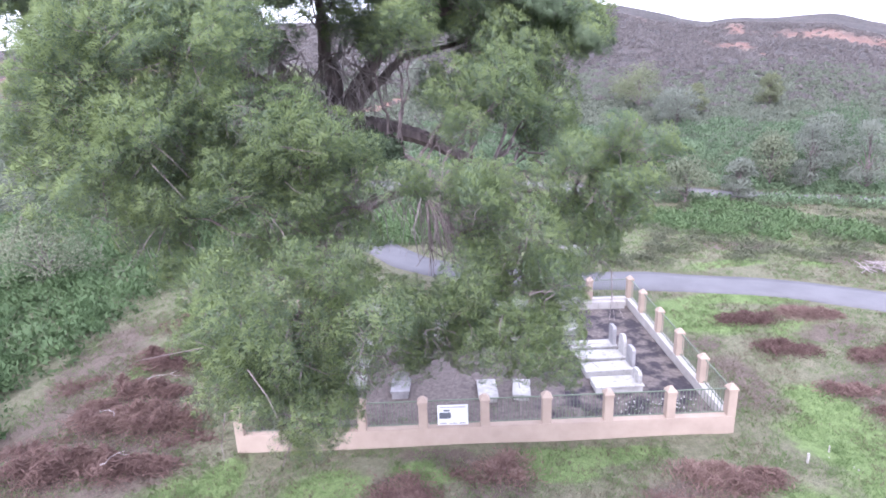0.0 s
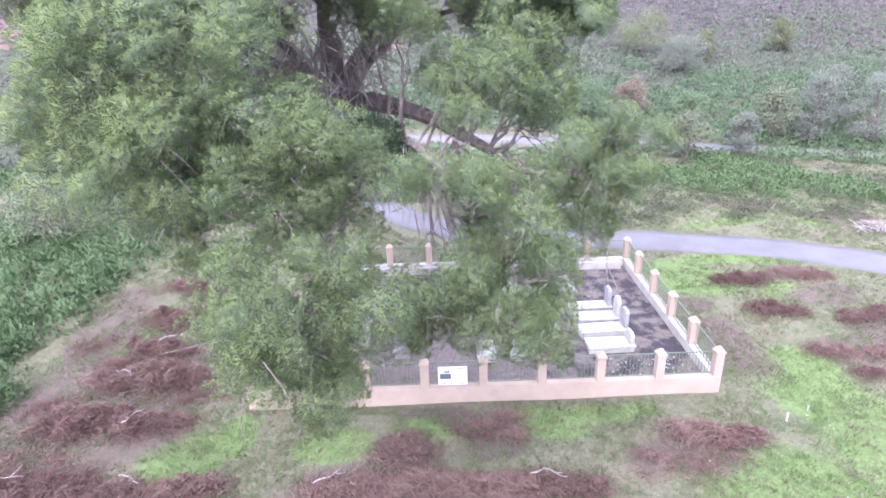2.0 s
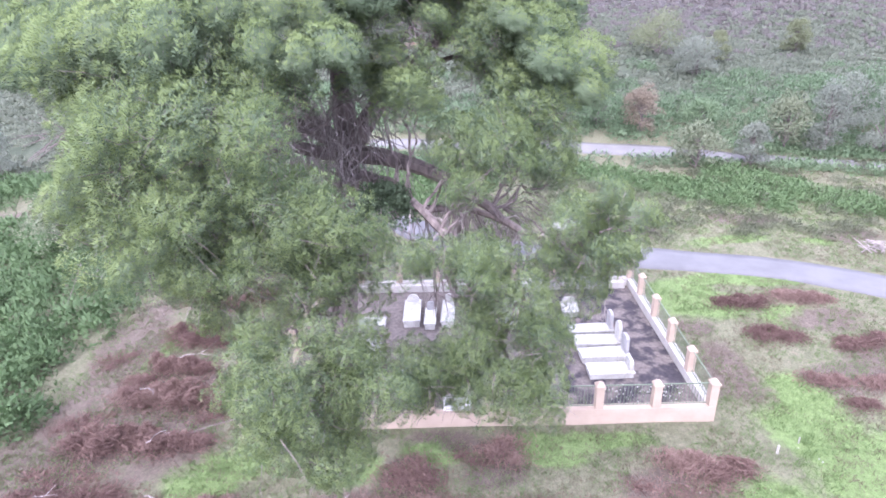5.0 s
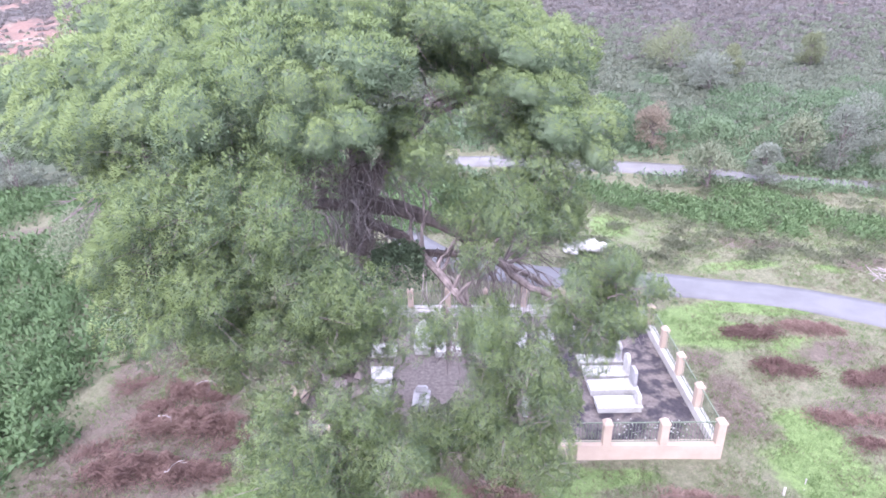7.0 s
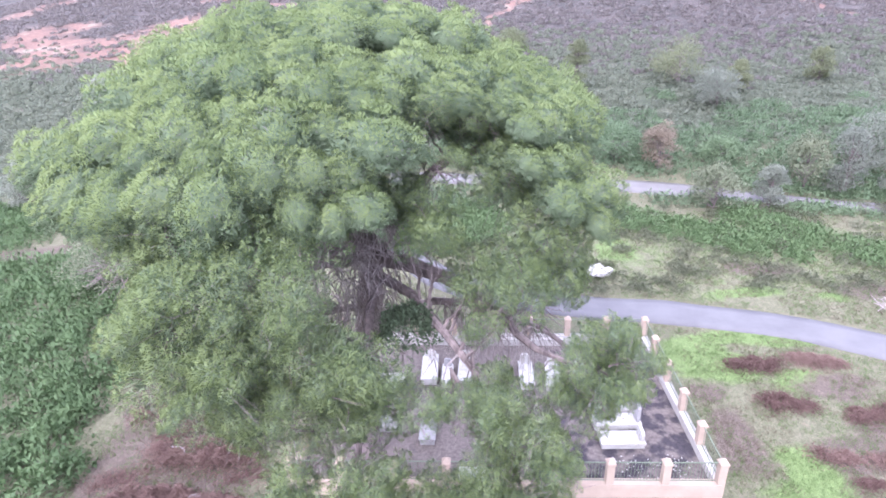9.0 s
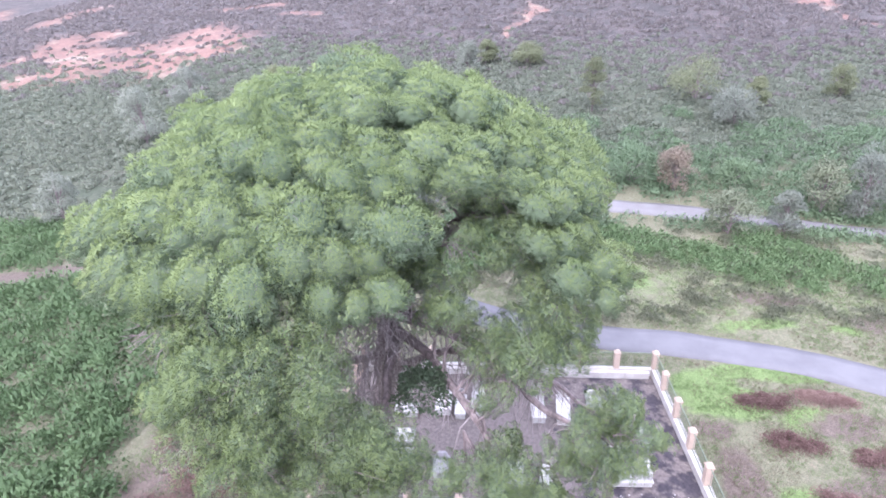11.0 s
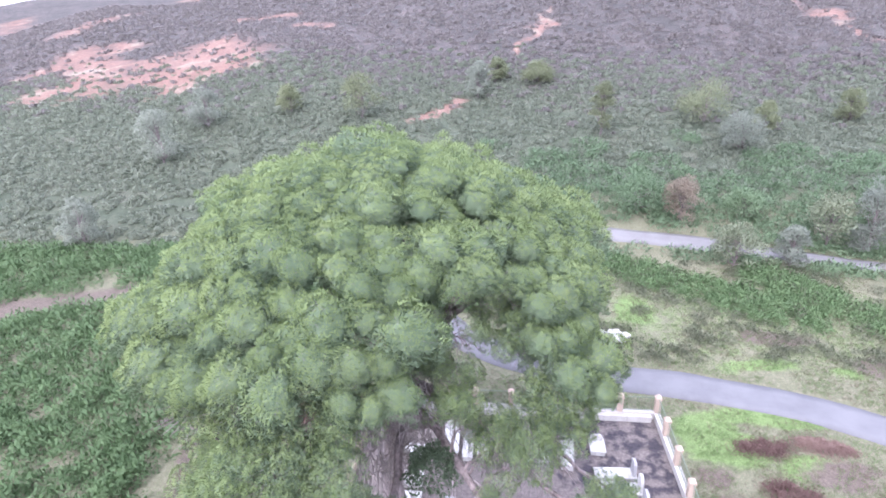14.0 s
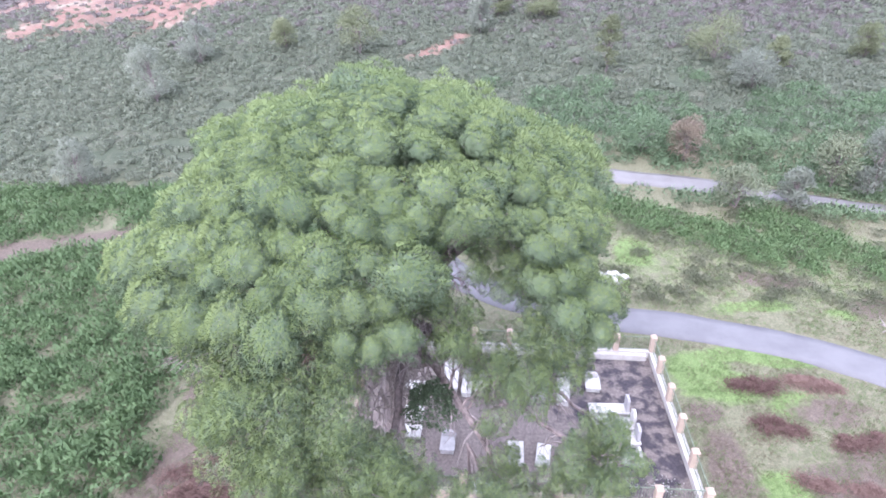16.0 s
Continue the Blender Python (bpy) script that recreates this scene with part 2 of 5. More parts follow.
# bare orange slips and paths on the hill: two ends and half a width
SLIPS = [(-57, 114, -50, 98, 6), (-60, 98, -56, 90, 5), (-80, 98, -62, 95, 5), (-82, 90, -70, 89, 3.5), (-70, 98, -53, 99, 4.5), (-74, 111, -62, 107, 5), (-57, 100, -66, 123, 6), (-80, 86, -77, 92, 4), (-93, 105, -99, 124, 5), (-78, 94, -88, 112, 6), (-72, 95, -93, 130, 2.5),
         (-118, 140, -117, 153, 4), (-117, 153, -120, 175, 3), (-155, 162, -171, 186, 5)]
PATHS = [(-11, 73, -5, 80.5, 1.3), (-0.7, 100, 4, 110, 1.0), (4, 110, 12.6, 138, 0.8), (-71, 149, -60, 154, 3.5), (-44, 135, -50, 140, 2.5), (-121, 210, -107, 202, 3.5), (74, 161, 68.6, 128, 1.6), (68.6, 128, 66.6, 106, 1.4), (106, 160, 117, 147, 10), (98, 195, 93, 176, 4), (67, 200, 71, 178, 3)]
far = np.clip((GY - 40) / 60, 0.1, 1)
hx, hy = wobble(GX, GY, 0.16, 2.0) * 4.5 * far, wobble(GX, GY, 0.2, 4.0) * 4.5 * far
scar = np.zeros_like(GX)
for c in SLIPS + PATHS:
    scar = np.maximum(scar, along(GX + hx, GY + hy, *c, 0.85))
soil = np.maximum(soil, along(GX + hx, GY + hy, -46, 31.0, -30.5, 36.0, 1.5))
heath = np.clip((GY - 46 + np.clip(-12 - GX, 0, 8)) / 14, 0, 1) + np.clip((GY - 82 + 9 * np.clip((GX + 4) / 14, 0, 1) + 12 * wobble(GX, GY, 0.05, 1.5)) / 30, 0, 1) * 2.0
cols = np.stack([lush, soil, scar, heath], -1).reshape(-1, 4).astype(np.float32)
att = ground_me.attributes.new("cover", "FLOAT_COLOR", "POINT")
att.data.foreach_set("color", cols.ravel())

m, nt, p = blank("meadow_and_heath", 0.95)
pos = world_pos(nt)
at = nt.nodes.new("ShaderNodeAttribute")
at.attribute_name = "cover"
sep = nt.nodes.new("ShaderNodeSeparateColor")
nt.links.new(at.outputs["Color"], sep.inputs[0])
n2, n3 = noise_tex(nt, pos, 4.0, 5, 0.65), noise_tex(nt, pos, 22, 4, 0.7)
dull = ramp(nt, n2, [(0.3, (0.104, 0.110, 0.070)), (0.5, (0.142, 0.142, 0.096)), (0.7, (0.184, 0.170, 0.126))])
green = ramp(nt, n2, [(0.25, (0.104, 0.150, 0.058)), (0.5, (0.131, 0.186, 0.073)), (0.75, (0.162, 0.214, 0.092))])
earth = ramp(nt, n2, [(0.25, (0.084, 0.066, 0.059)), (0.55, (0.124, 0.100, 0.087)), (0.8, (0.168, 0.142, 0.118))])
rough_n = noise_tex(nt, pos, 1.3, 8, 0.75)
drift = noise_tex(nt, pos, 0.11, 7, 0.72)
orange = ramp(nt, rough_n, [(0.34, (0.130, 0.076, 0.066)), (0.5, (0.185, 0.107, 0.091)), (0.66, (0.232, 0.160, 0.134))])
pale_earth = ramp(nt, rough_n, [(0.34, (0.165, 0.135, 0.112)), (0.66, (0.300, 0.255, 0.212))])
orange = mix_rgb(nt, ramp(nt, drift, [(0.54, (0, 0, 0)), (0.64, (1, 1, 1))]), orange, pale_earth)
# low shrubs: every cell of the pattern is a shrub with a colour of its own
warped = nt.nodes.new("ShaderNodeVectorMath")
warped.operation = "MULTIPLY_ADD"
swirl = nt.nodes.new("ShaderNodeTexNoise")
swirl.inputs["Scale"].default_value, swirl.inputs["Detail"].default_value = 1.1, 4
nt.links.new(pos, swirl.inputs["Vector"])
nt.links.new(swirl.outputs["Color"], warped.inputs[0])
warped.inputs[1].default_value = (1.3, 1.3, 1.3)
nt.links.new(pos, warped.inputs[2])
cells = nt.nodes.new("ShaderNodeTexVoronoi")
cells.inputs["Scale"].default_value = 0.75
nt.links.new(warped.outputs[0], cells.inputs["Vector"])
pick = nt.nodes.new("ShaderNodeSeparateColor")
nt.links.new(cells.outputs["Color"], pick.inputs[0])
lean = maths(nt, "ADD", maths(nt, "MULTIPLY", pick.outputs[0], 0.35), maths(nt, "MULTIPLY", maths(nt, "SUBTRACT", drift, 0.42), 1.2))
lean = maths(nt, "ADD", lean, maths(nt, "MULTIPLY", maths(nt, "SUBTRACT", rough_n, 0.44), 1.0))
scrubby = ramp(nt, lean, [(0.0, (0.040, 0.052, 0.035)), (0.22, (0.056, 0.069, 0.048)), (0.4, (0.072, 0.084, 0.060)), (0.58, (0.088, 0.095, 0.071)), (0.75, (0.100, 0.094, 0.084))])
heather = ramp(nt, lean, [(0.0, (0.038, 0.037, 0.037)), (0.22, (0.054, 0.050, 0.051)), (0.4, (0.070, 0.063, 0.064)), (0.58, (0.087, 0.074, 0.075)), (0.75, (0.114, 0.091, 0.089))])
spread = maths(nt, "MULTIPLY", maths(nt, "SUBTRACT", maths(nt, "ADD", maths(nt, "MULTIPLY", n2, 0.65), maths(nt, "MULTIPLY", noise_tex(nt, pos, 1.5, 4, 0.6), 0.6)), 0.62), 1.5)


def masked(channel, gain=1.0):
    v = maths(nt, "ADD", channel, maths(nt, "MULTIPLY", spread, gain))
    return maths(nt, "MULTIPLY", maths(nt, "SUBTRACT", v, 0.3), 2.5, True)


col = mix_rgb(nt, masked(sep.outputs[0]), dull, green)
col = mix_rgb(nt, masked(sep.outputs[1]), col, earth)
col = mix_rgb(nt, masked(at.outputs["Alpha"], 0.8), col, scrubby)
col = mix_rgb(nt, masked(maths(nt, "SUBTRACT", maths(nt, "MULTIPLY", at.outputs["Alpha"], 0.5), 0.45), 0.6), col, heather)
col = mix_rgb(nt, maths(nt, "MULTIPLY", maths(nt, "SUBTRACT", maths(nt, "ADD", sep.outputs[2], maths(nt, "ADD", maths(nt, "MULTIPLY", spread, 1.2), maths(nt, "MULTIPLY", maths(nt, "SUBTRACT", drift, 0.5), 1.4))), 0.3), 1.6, True), col, orange)
n4 = noise_tex(nt, pos, 9, 6, 0.75)
col = mix_rgb(nt, 0.75, col, ramp(nt, n4, [(0.34, (0.6, 0.58, 0.58)), (0.5, (0.96, 0.96, 0.96)), (0.66, (1.25, 1.25, 1.22))]), "MULTIPLY")
col = mix_rgb(nt, 0.5, col, ramp(nt, n3, [(0.3, (0.45, 0.45, 0.45)), (0.7, (1.2, 1.2, 1.2))]), "MULTIPLY")
nt.links.new(col, p.inputs["Base Color"])
bump(nt, p, maths(nt, "ADD", n3, maths(nt, "MULTIPLY", maths(nt, "MULTIPLY", cells.outputs["Distance"], -1.0), maths(nt, "MINIMUM", at.outputs["Alpha"], 1.0))), 0.8, 0.07)
ground_me.materials.append(m)


# ---- building blocks ----
def part(name, bm, material, parent=None, label=""):
    me = bpy.data.meshes.new(name)
    bm.to_mesh(me)
    bm.free()
    me.materials.append(material)
    ob = new(name, me)
    if parent is not None:
        ob.parent = parent
    if label:
        ob["label"] = label
    return ob


def box(bm, x0, x1, y0, y1, z0, z1, bevel=0.0, m=None):
    r = bmesh.ops.create_cube(bm, size=1.0)
    vs = r["verts"]
    for v in vs:
        v.co = Vector((x0 + (v.co.x + 0.5) * (x1 - x0), y0 + (v.co.y + 0.5) * (y1 - y0), z0 + (v.co.z + 0.5) * (z1 - z0)))
    if bevel:
        es = list({e for v in vs for e in v.link_edges})
        vs = list({v for f in bmesh.ops.bevel(bm, geom=es, offset=bevel, segments=2, affect="EDGES")["faces"] for v in f.verts} | {v for v in vs if v.is_valid})
    if m is not None:
        bmesh.ops.transform(bm, matrix=m, verts=vs)
    return vs


def sloped_bar(bm, a, b, width, height, drop=0.0):
    """A bar of rectangular section from a to b (their top centre lines), ends upright."""
    a, b = Vector(a), Vector(b)
    d = (b - a)
    side = Vector((-d.y, d.x, 0)).normalized() * width / 2
    vs = []
    for q in (a, b):
        for s, h in ((-1, -height), (1, -height), (1, 0), (-1, 0)):
            vs.append(bm.verts.new(q + side * s + Vector((0, 0, h - drop))))
    for f in ((0, 1, 2, 3), (7, 6, 5, 4), (0, 4, 5, 1), (1, 5, 6, 2), (2, 6, 7, 3), (3, 7, 4, 0)):
        bm.faces.new([vs[i] for i in f])


def tube(bm, pts, radii, sides=6):
    """A tapering tube along points."""
    rings = []
    for i, q in enumerate(pts):
        q = Vector(q)
        d = (Vector(pts[min(i + 1, len(pts) - 1)]) - Vector(pts[max(i - 1, 0)])).normalized()
        u = d.orthogonal().normalized()
        w = d.cross(u)
        rings.append([bm.verts.new(q + (u * math.cos(a) + w * math.sin(a)) * radii[i]) for a in [2 * math.pi * k / sides for k in range(sides)]])
    for r0, r1 in zip(rings, rings[1:]):
        best = min(range(sides), key=lambda s: (r0[0].co - r1[s].co).length)
        r1[:] = r1[best:] + r1[:best]
        for k in range(sides):
            bm.faces.new((r0[k], r0[(k + 1) % sides], r1[(k + 1) % sides], r1[k]))
    bm.faces.new(rings[0][::-1])
    bm.faces.new(rings[-1])


def place(ob, x, y, z, rz=0.0):
    ob.matrix_basis = pose(x, y, z, 0, 0, rz)
    return ob


# ---- road and track ----
def strip(name, centre, width, lift, material, label):
    """A paved strip that follows the ground, with a crowned surface and edges that go down into it."""
    pts = [Vector((x, y)) for x, y in centre]
    line = []
    for a, b in zip(pts, pts[1:]):
        n = max(1, int((b - a).length / 0.6))
        line += [a.lerp(b, k / n) for k in range(n)]
    line.append(pts[-1])
    for _ in range(12):
        line = [line[0]] + [(line[i - 1] + line[i] * 2 + line[i + 1]) / 4 for i in range(1, len(line) - 1)] + [line[-1]]
    verts, faces, cross = [], [], (-1.0, -0.98, -0.5, 0, 0.5, 0.98, 1.0)
    for i, q in enumerate(line):
        d = (line[min(i + 1, len(line) - 1)] - line[max(i - 1, 0)]).normalized()
        s = Vector((-d.y, d.x))
        ragged = 1 + 0.05 * noise.noise(Vector((i * 0.35, 7, lift * 50)))
        zc = gz(q.x, q.y)
        for c in cross:
            w = q + s * c * width / 2 * ragged
            zz = max(gz(w.x, w.y), zc if abs(c) < 0.9 else -9) + lift * (1.3 - 0.3 * c * c) if abs(c) < 1 else gz(w.x, w.y) - 0.15
            verts.append((w.x, w.y, zz))
    k = len(cross)
    for i in range(len(line) - 1):
        for j in range(k - 1):
            faces.append((i * k + j, (i + 1) * k + j, (i + 1) * k + j + 1, i * k + j + 1))
    me = mesh_arrays(name, np.array(verts), np.array(faces))
    me.shade_smooth()
    me.materials.append(material)
    return tagged(new(name, me), label, "road", kind="structure")


LANE = [(-9.5, 46), (-7.5, 40.5), (-5.2, 35.6), (-2.6, 31.6), (1.0, 29.6), (4.6, 28.6), (8.2, 28.05), (11.2, 27.75), (14.4, 27.1), (17.2, 26.4), (19.7, 25.4), (21.4, 24.6), (26, 20.6), (34, 12.6), (44, 4), (60, -10)]
strip("road", LANE, 2.35, 0.05, ASPHALT, "narrow pale grey asphalt lane curving through the grass")
TRACK = [(-8, 48.4), (2, 47.7), (10.8, 46.8), (17.5, 45.9), (21.8, 45.0), (26.8, 43.6), (40, 39.8), (60, 34)]


def track_y(x):
    return np.interp(x, [a for a, b in TRACK], [b for a, b in TRACK])


strip("track", TRACK, 1.7, 0.05, TRACKDIRT, "pale dirt track between the bushes")

# ---- walled graveyard ----
FX0, FX1, FY, BY = -7.05, 9.2, 15.6, 24.95
WALL_T = 0.32


def wall_top(x, y):
    return 0.48 + 0.08 * max(0.0, y - FY)


def low_wall(name, a, b, material, label):
    bm = bmesh.new()
    a, b = Vector(a), Vector(b)
    n = max(1, int((b - a).length / 1.0))
    for k in range(n):
        q0, q1 = a.lerp(b, k / n), a.lerp(b, (k + 1) / n)
        sloped_bar(bm, (q0.x, q0.y, wall_top(q0.x, q0.y)), (q1.x, q1.y, wall_top(q1.x, q1.y)), WALL_T, 1.1)
    bmesh.ops.remove_doubles(bm, verts=bm.verts, dist=1e-4)
    return tagged(part(name, bm, material), label, "wall", kind="structure")


low_wall("wall_south", (FX0, FY - 0.2), (FX1, FY + 0.1), PEACH, "low peach plastered wall under the railings")
low_wall("wall_east", (FX1, FY + 0.27), (8.95, BY), WHITE, "low whitewashed wall under the railings")
low_wall("wall_north", (8.78, BY), (FX0 + 0.1, BY), WHITE, "low whitewashed wall at the back of the graveyard")
low_wall("wall_west", (FX0, FY), (FX0 - 0.05, BY - 0.17), PEACH, "low peach plastered wall under the railings")

def ledge(name, a, b, width, label):
    bm = bmesh.new()
    a, b = Vector(a), Vector(b)
    n = max(1, int((b - a).length / 1.2))
    for k in range(n):
        q0, q1 = a.lerp(b, k / n), a.lerp(b, (k + 0.985) / n)
        sloped_bar(bm, (q0.x, q0.y, wall_top(q0.x, q0.y) - 0.05), (q1.x, q1.y, wall_top(q1.x, q1.y) - 0.05), width, 0.9)
    return tagged(part(name, bm, WHITE), label, "ledge", kind="structure")


ledge("ledge_north", (8.6, BY - 0.3), (FX0 + 0.2, BY - 0.3), 0.27, "whitewashed ledge along the inside of the wall")

bm = bmesh.new()
N = 24
grid = [[bm.verts.new((FX0 + 0.1 + (FX1 - FX0 - 0.25) * i / N, FY + 0.1 + (BY - FY - 0.2) * j / N, 0.12 + 0.075 * (BY - FY) * j / N + 0.02 * noise.noise(Vector((i * 0.7, j * 0.7, 3))))) for i in range(N + 1)] for j in range(N + 1)]
for j in range(N):
    for i in range(N):
        bm.faces.new((grid[j][i], grid[j][i + 1], grid[j + 1][i + 1], grid[j + 1][i]))


def yard_z(y):
    return 0.12 + 0.075 * (y - FY - 0.1)


m, nt, p = blank("dark_gravel_and_leaf_litter", 0.95)
pos = world_pos(nt)
n1, n2, n3 = noise_tex(nt, pos, 1.6, 3, 0.5), noise_tex(nt, pos, 7, 5), noise_tex(nt, pos, 30, 3)
across = nt.nodes.new("ShaderNodeSeparateXYZ")
nt.links.new(pos, across.inputs[0])
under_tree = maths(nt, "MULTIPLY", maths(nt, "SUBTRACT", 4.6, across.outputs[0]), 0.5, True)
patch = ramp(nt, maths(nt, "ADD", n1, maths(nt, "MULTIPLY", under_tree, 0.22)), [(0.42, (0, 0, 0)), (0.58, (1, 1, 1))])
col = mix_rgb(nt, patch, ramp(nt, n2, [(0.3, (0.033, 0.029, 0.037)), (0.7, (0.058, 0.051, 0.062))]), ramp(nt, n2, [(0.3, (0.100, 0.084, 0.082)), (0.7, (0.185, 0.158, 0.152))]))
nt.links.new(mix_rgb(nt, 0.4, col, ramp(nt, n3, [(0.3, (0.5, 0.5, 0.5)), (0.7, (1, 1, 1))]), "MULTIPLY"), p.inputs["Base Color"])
bump(nt, p, n2, 0.5, 0.04)
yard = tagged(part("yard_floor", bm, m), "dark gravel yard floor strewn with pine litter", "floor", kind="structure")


def fence_post(x, y, z0, height):
    top = tagged(new("fence_post"), "square peach plastered post with a pointed cap", "post", "posts of the graveyard fence")
    place(top, x, y, z0)
    bm = bmesh.new()
    box(bm, -0.145, 0.145, -0.145, 0.145, -0.75, height - 0.16, 0.012)
    part("shaft", bm, PEACH, top)
    bm = bmesh.new()
    w = 0.168
    lo = [bm.verts.new((sx * w, sy * w, height - 0.155)) for sx, sy in ((-1, -1), (1, -1), (1, 1), (-1, 1))]
    hi = [bm.verts.new((sx * w, sy * w, height - 0.10)) for sx, sy in ((-1, -1), (1, -1), (1, 1), (-1, 1))]
    tip = [bm.verts.new((sx * 0.05, sy * 0.05, height + 0.05)) for sx, sy in ((-1, -1), (1, -1), (1, 1), (-1, 1))]
    bm.faces.new(lo[::-1])
    bm.faces.new(tip)
    for r0, r1 in ((lo, hi), (hi, tip)):
        for k in range(4):
            bm.faces.new((r0[k], r0[(k + 1) % 4], r1[(k + 1) % 4], r1[k]))
    part("cap", bm, PEACH, top)
    return top


bm = bmesh.new()
tube(bm, [(0, 0, 0), (0, 0, 0.85)], [0.010, 0.010], 4)
BAR_MESH = bpy.data.meshes.new("bar")
bm.to_mesh(BAR_MESH)
bm.free()
BAR_MESH.materials.append(IRON)


def railing(a, b, ha, hb):
    """A railing panel between two posts: rails and upright bars, with a row of hoops under the top rail."""
    a, b = Vector(a), Vector(b)
    top = tagged(new("railing_panel"), "green painted iron railing panel between two posts", "railing", "railing panels of the graveyard fence")
    place(top, a.x, a.y, a.z)
    d = b - a
    flat = Vector((d.x, d.y, 0)).normalized()
    s, e = flat * 0.18, d - flat * 0.18
    bm = bmesh.new()
    sloped_bar(bm, s + Vector((0, 0, ha)), e + Vector((0, 0, hb)), 0.035, 0.03)
    part("top_rail", bm, IRON, top)
    bm = bmesh.new()
    sloped_bar(bm, s + Vector((0, 0, 0.10)), e + Vector((0, 0, 0.10)), 0.03, 0.025)
    part("bottom_rail", bm, IRON, top)
    n = max(2, int((e - s).length / 0.115))
    for k in range(1, n):
        bar = new("bar", BAR_MESH)
        bar.parent = top
        bar.location = s.lerp(e, k / n) + Vector((0, 0, 0.085))
    return top


POST_H = 1.06
south = [(9.2, 15.7), (7.18, 15.66), (5.12, 15.62), (3.08, 15.58), (1.04, 15.54), (-1.0, 15.5), (-3.02, 15.47), (-5.04, 15.43), (-7.05, 15.4)]
east = [(9.2, 15.7), (9.15, 17.6), (9.1, 19.5), (9.05, 21.4), (9.0, 23.3), (8.95, 24.95)]
north = [(8.95, 24.95), (6.95, 24.95), (4.95, 24.95), (2.95, 24.95), (0.95, 24.95), (-1.05, 24.95), (-3.05, 24.95), (-5.05, 24.95), (-7.0, 24.95)]
west = [(-7.05, 15.4), (-7.05, 17.4), (-7.05, 19.4), (-7.05, 21.4), (-7.05, 23.4), (-7.0, 24.95)]
placed = set()
for line in (south, east, north, west):
    for q in line:
        if q not in placed:
            placed.add(q)
            fence_post(q[0], q[1], wall_top(*q), POST_H)
    for q0, q1 in zip(line, line[1:]):
        railing((*q0, wall_top(*q0)), (*q1, wall_top(*q1)), 0.95, 0.95)

# sign on the front railing
sign = place(tagged(new("notice_board"), "white notice board with pictures and small print, fixed to the railing", "sign"), -0.02, 15.34, 0.98)
bm = bmesh.new()
box(bm, -0.5, 0.5, -0.015, 0.015, -0.36, 0.36, 0.004)
board = part("board", bm, plain("sign_white", (0.62, 0.62, 0.64), 0.4), sign)
INK, PRINT = plain("sign_ink", (0.10, 0.11, 0.13), 0.5), plain("print_grey", (0.3, 0.3, 0.32), 0.6)
for name, x0, x1, z0, z1 in (("picture", -0.44, -0.06, -0.12, 0.10), ("picture", -0.30, -0.10, 0.14, 0.20), ("text_bar", -0.44, -0.2, -0.32, -0.27), ("text_bar", -0.12, 0.14, -0.32, -0.28),
                             ("text_bar", 0.2, 0.42, -0.32, -0.27), ("text_bar", -0.42, 0.42, 0.27, 0.31)):
    bm = bmesh.new()
    box(bm, x0, x1, -0.021, -0.016, z0, z1)
    part(name, bm, INK if name == "picture" else PRINT, board)


def grave(x, y, rz, length, width, height, head, headstyle="arched", material=None):
    """A raised slab grave, lying along its local x, with its headstone at the +x end."""
    material = material or MARBLE
    top = tagged(new("grave"), "small grey stone grave with a low headstone" if material is GREYSTONE else "raised white marble grave with its headstone" if head else "low white marble grave slab", "grave", "graves in the yard")
    place(top, x, y, yard_z(y), rz)
    bm = bmesh.new()
    box(bm, -length / 2, length / 2, -width / 2, width / 2, -0.15, height * 0.72, 0.015)
    part("plinth", bm, material, top)
    bm = bmesh.new()
    box(bm, -length / 2 - 0.04, length / 2 + 0.04, -width / 2 - 0.05, width / 2 + 0.05, height * 0.72 + 0.003, height, 0.015)
    part("slab", bm, material, top)
    if head:
        bm = bmesh.new()
        prof = []
        hw, zt = width * 0.42, height + head
        if headstyle == "arched":
            prof = [(-hw, height), (hw, height), (hw, zt - hw)] + [(hw * math.cos(a), zt - hw + hw * math.sin(a)) for a in [math.pi * k / 10 for k in range(1, 10)]] + [(-hw, zt - hw)]
        else:
            prof = [(-hw, height), (hw, height), (hw, zt - 0.1), (hw * 0.6, zt), (-hw * 0.6, zt), (-hw, zt - 0.1)]
        r = [[bm.verts.new((length / 2 - 0.16 + dx, yy, zz + 0.003)) for yy, zz in prof] for dx in (0.0, 0.13)]
        bm.faces.new(r[0][::-1])
        bm.faces.new(r[1])
        for k in range(len(prof)):
            j = (k + 1) % len(prof)
            bm.faces.new((r[0][k], r[0][j], r[1][j], r[1][k]))
        part("headstone", bm, GREYSTONE if headstyle == "grey" else material, top)
    return top


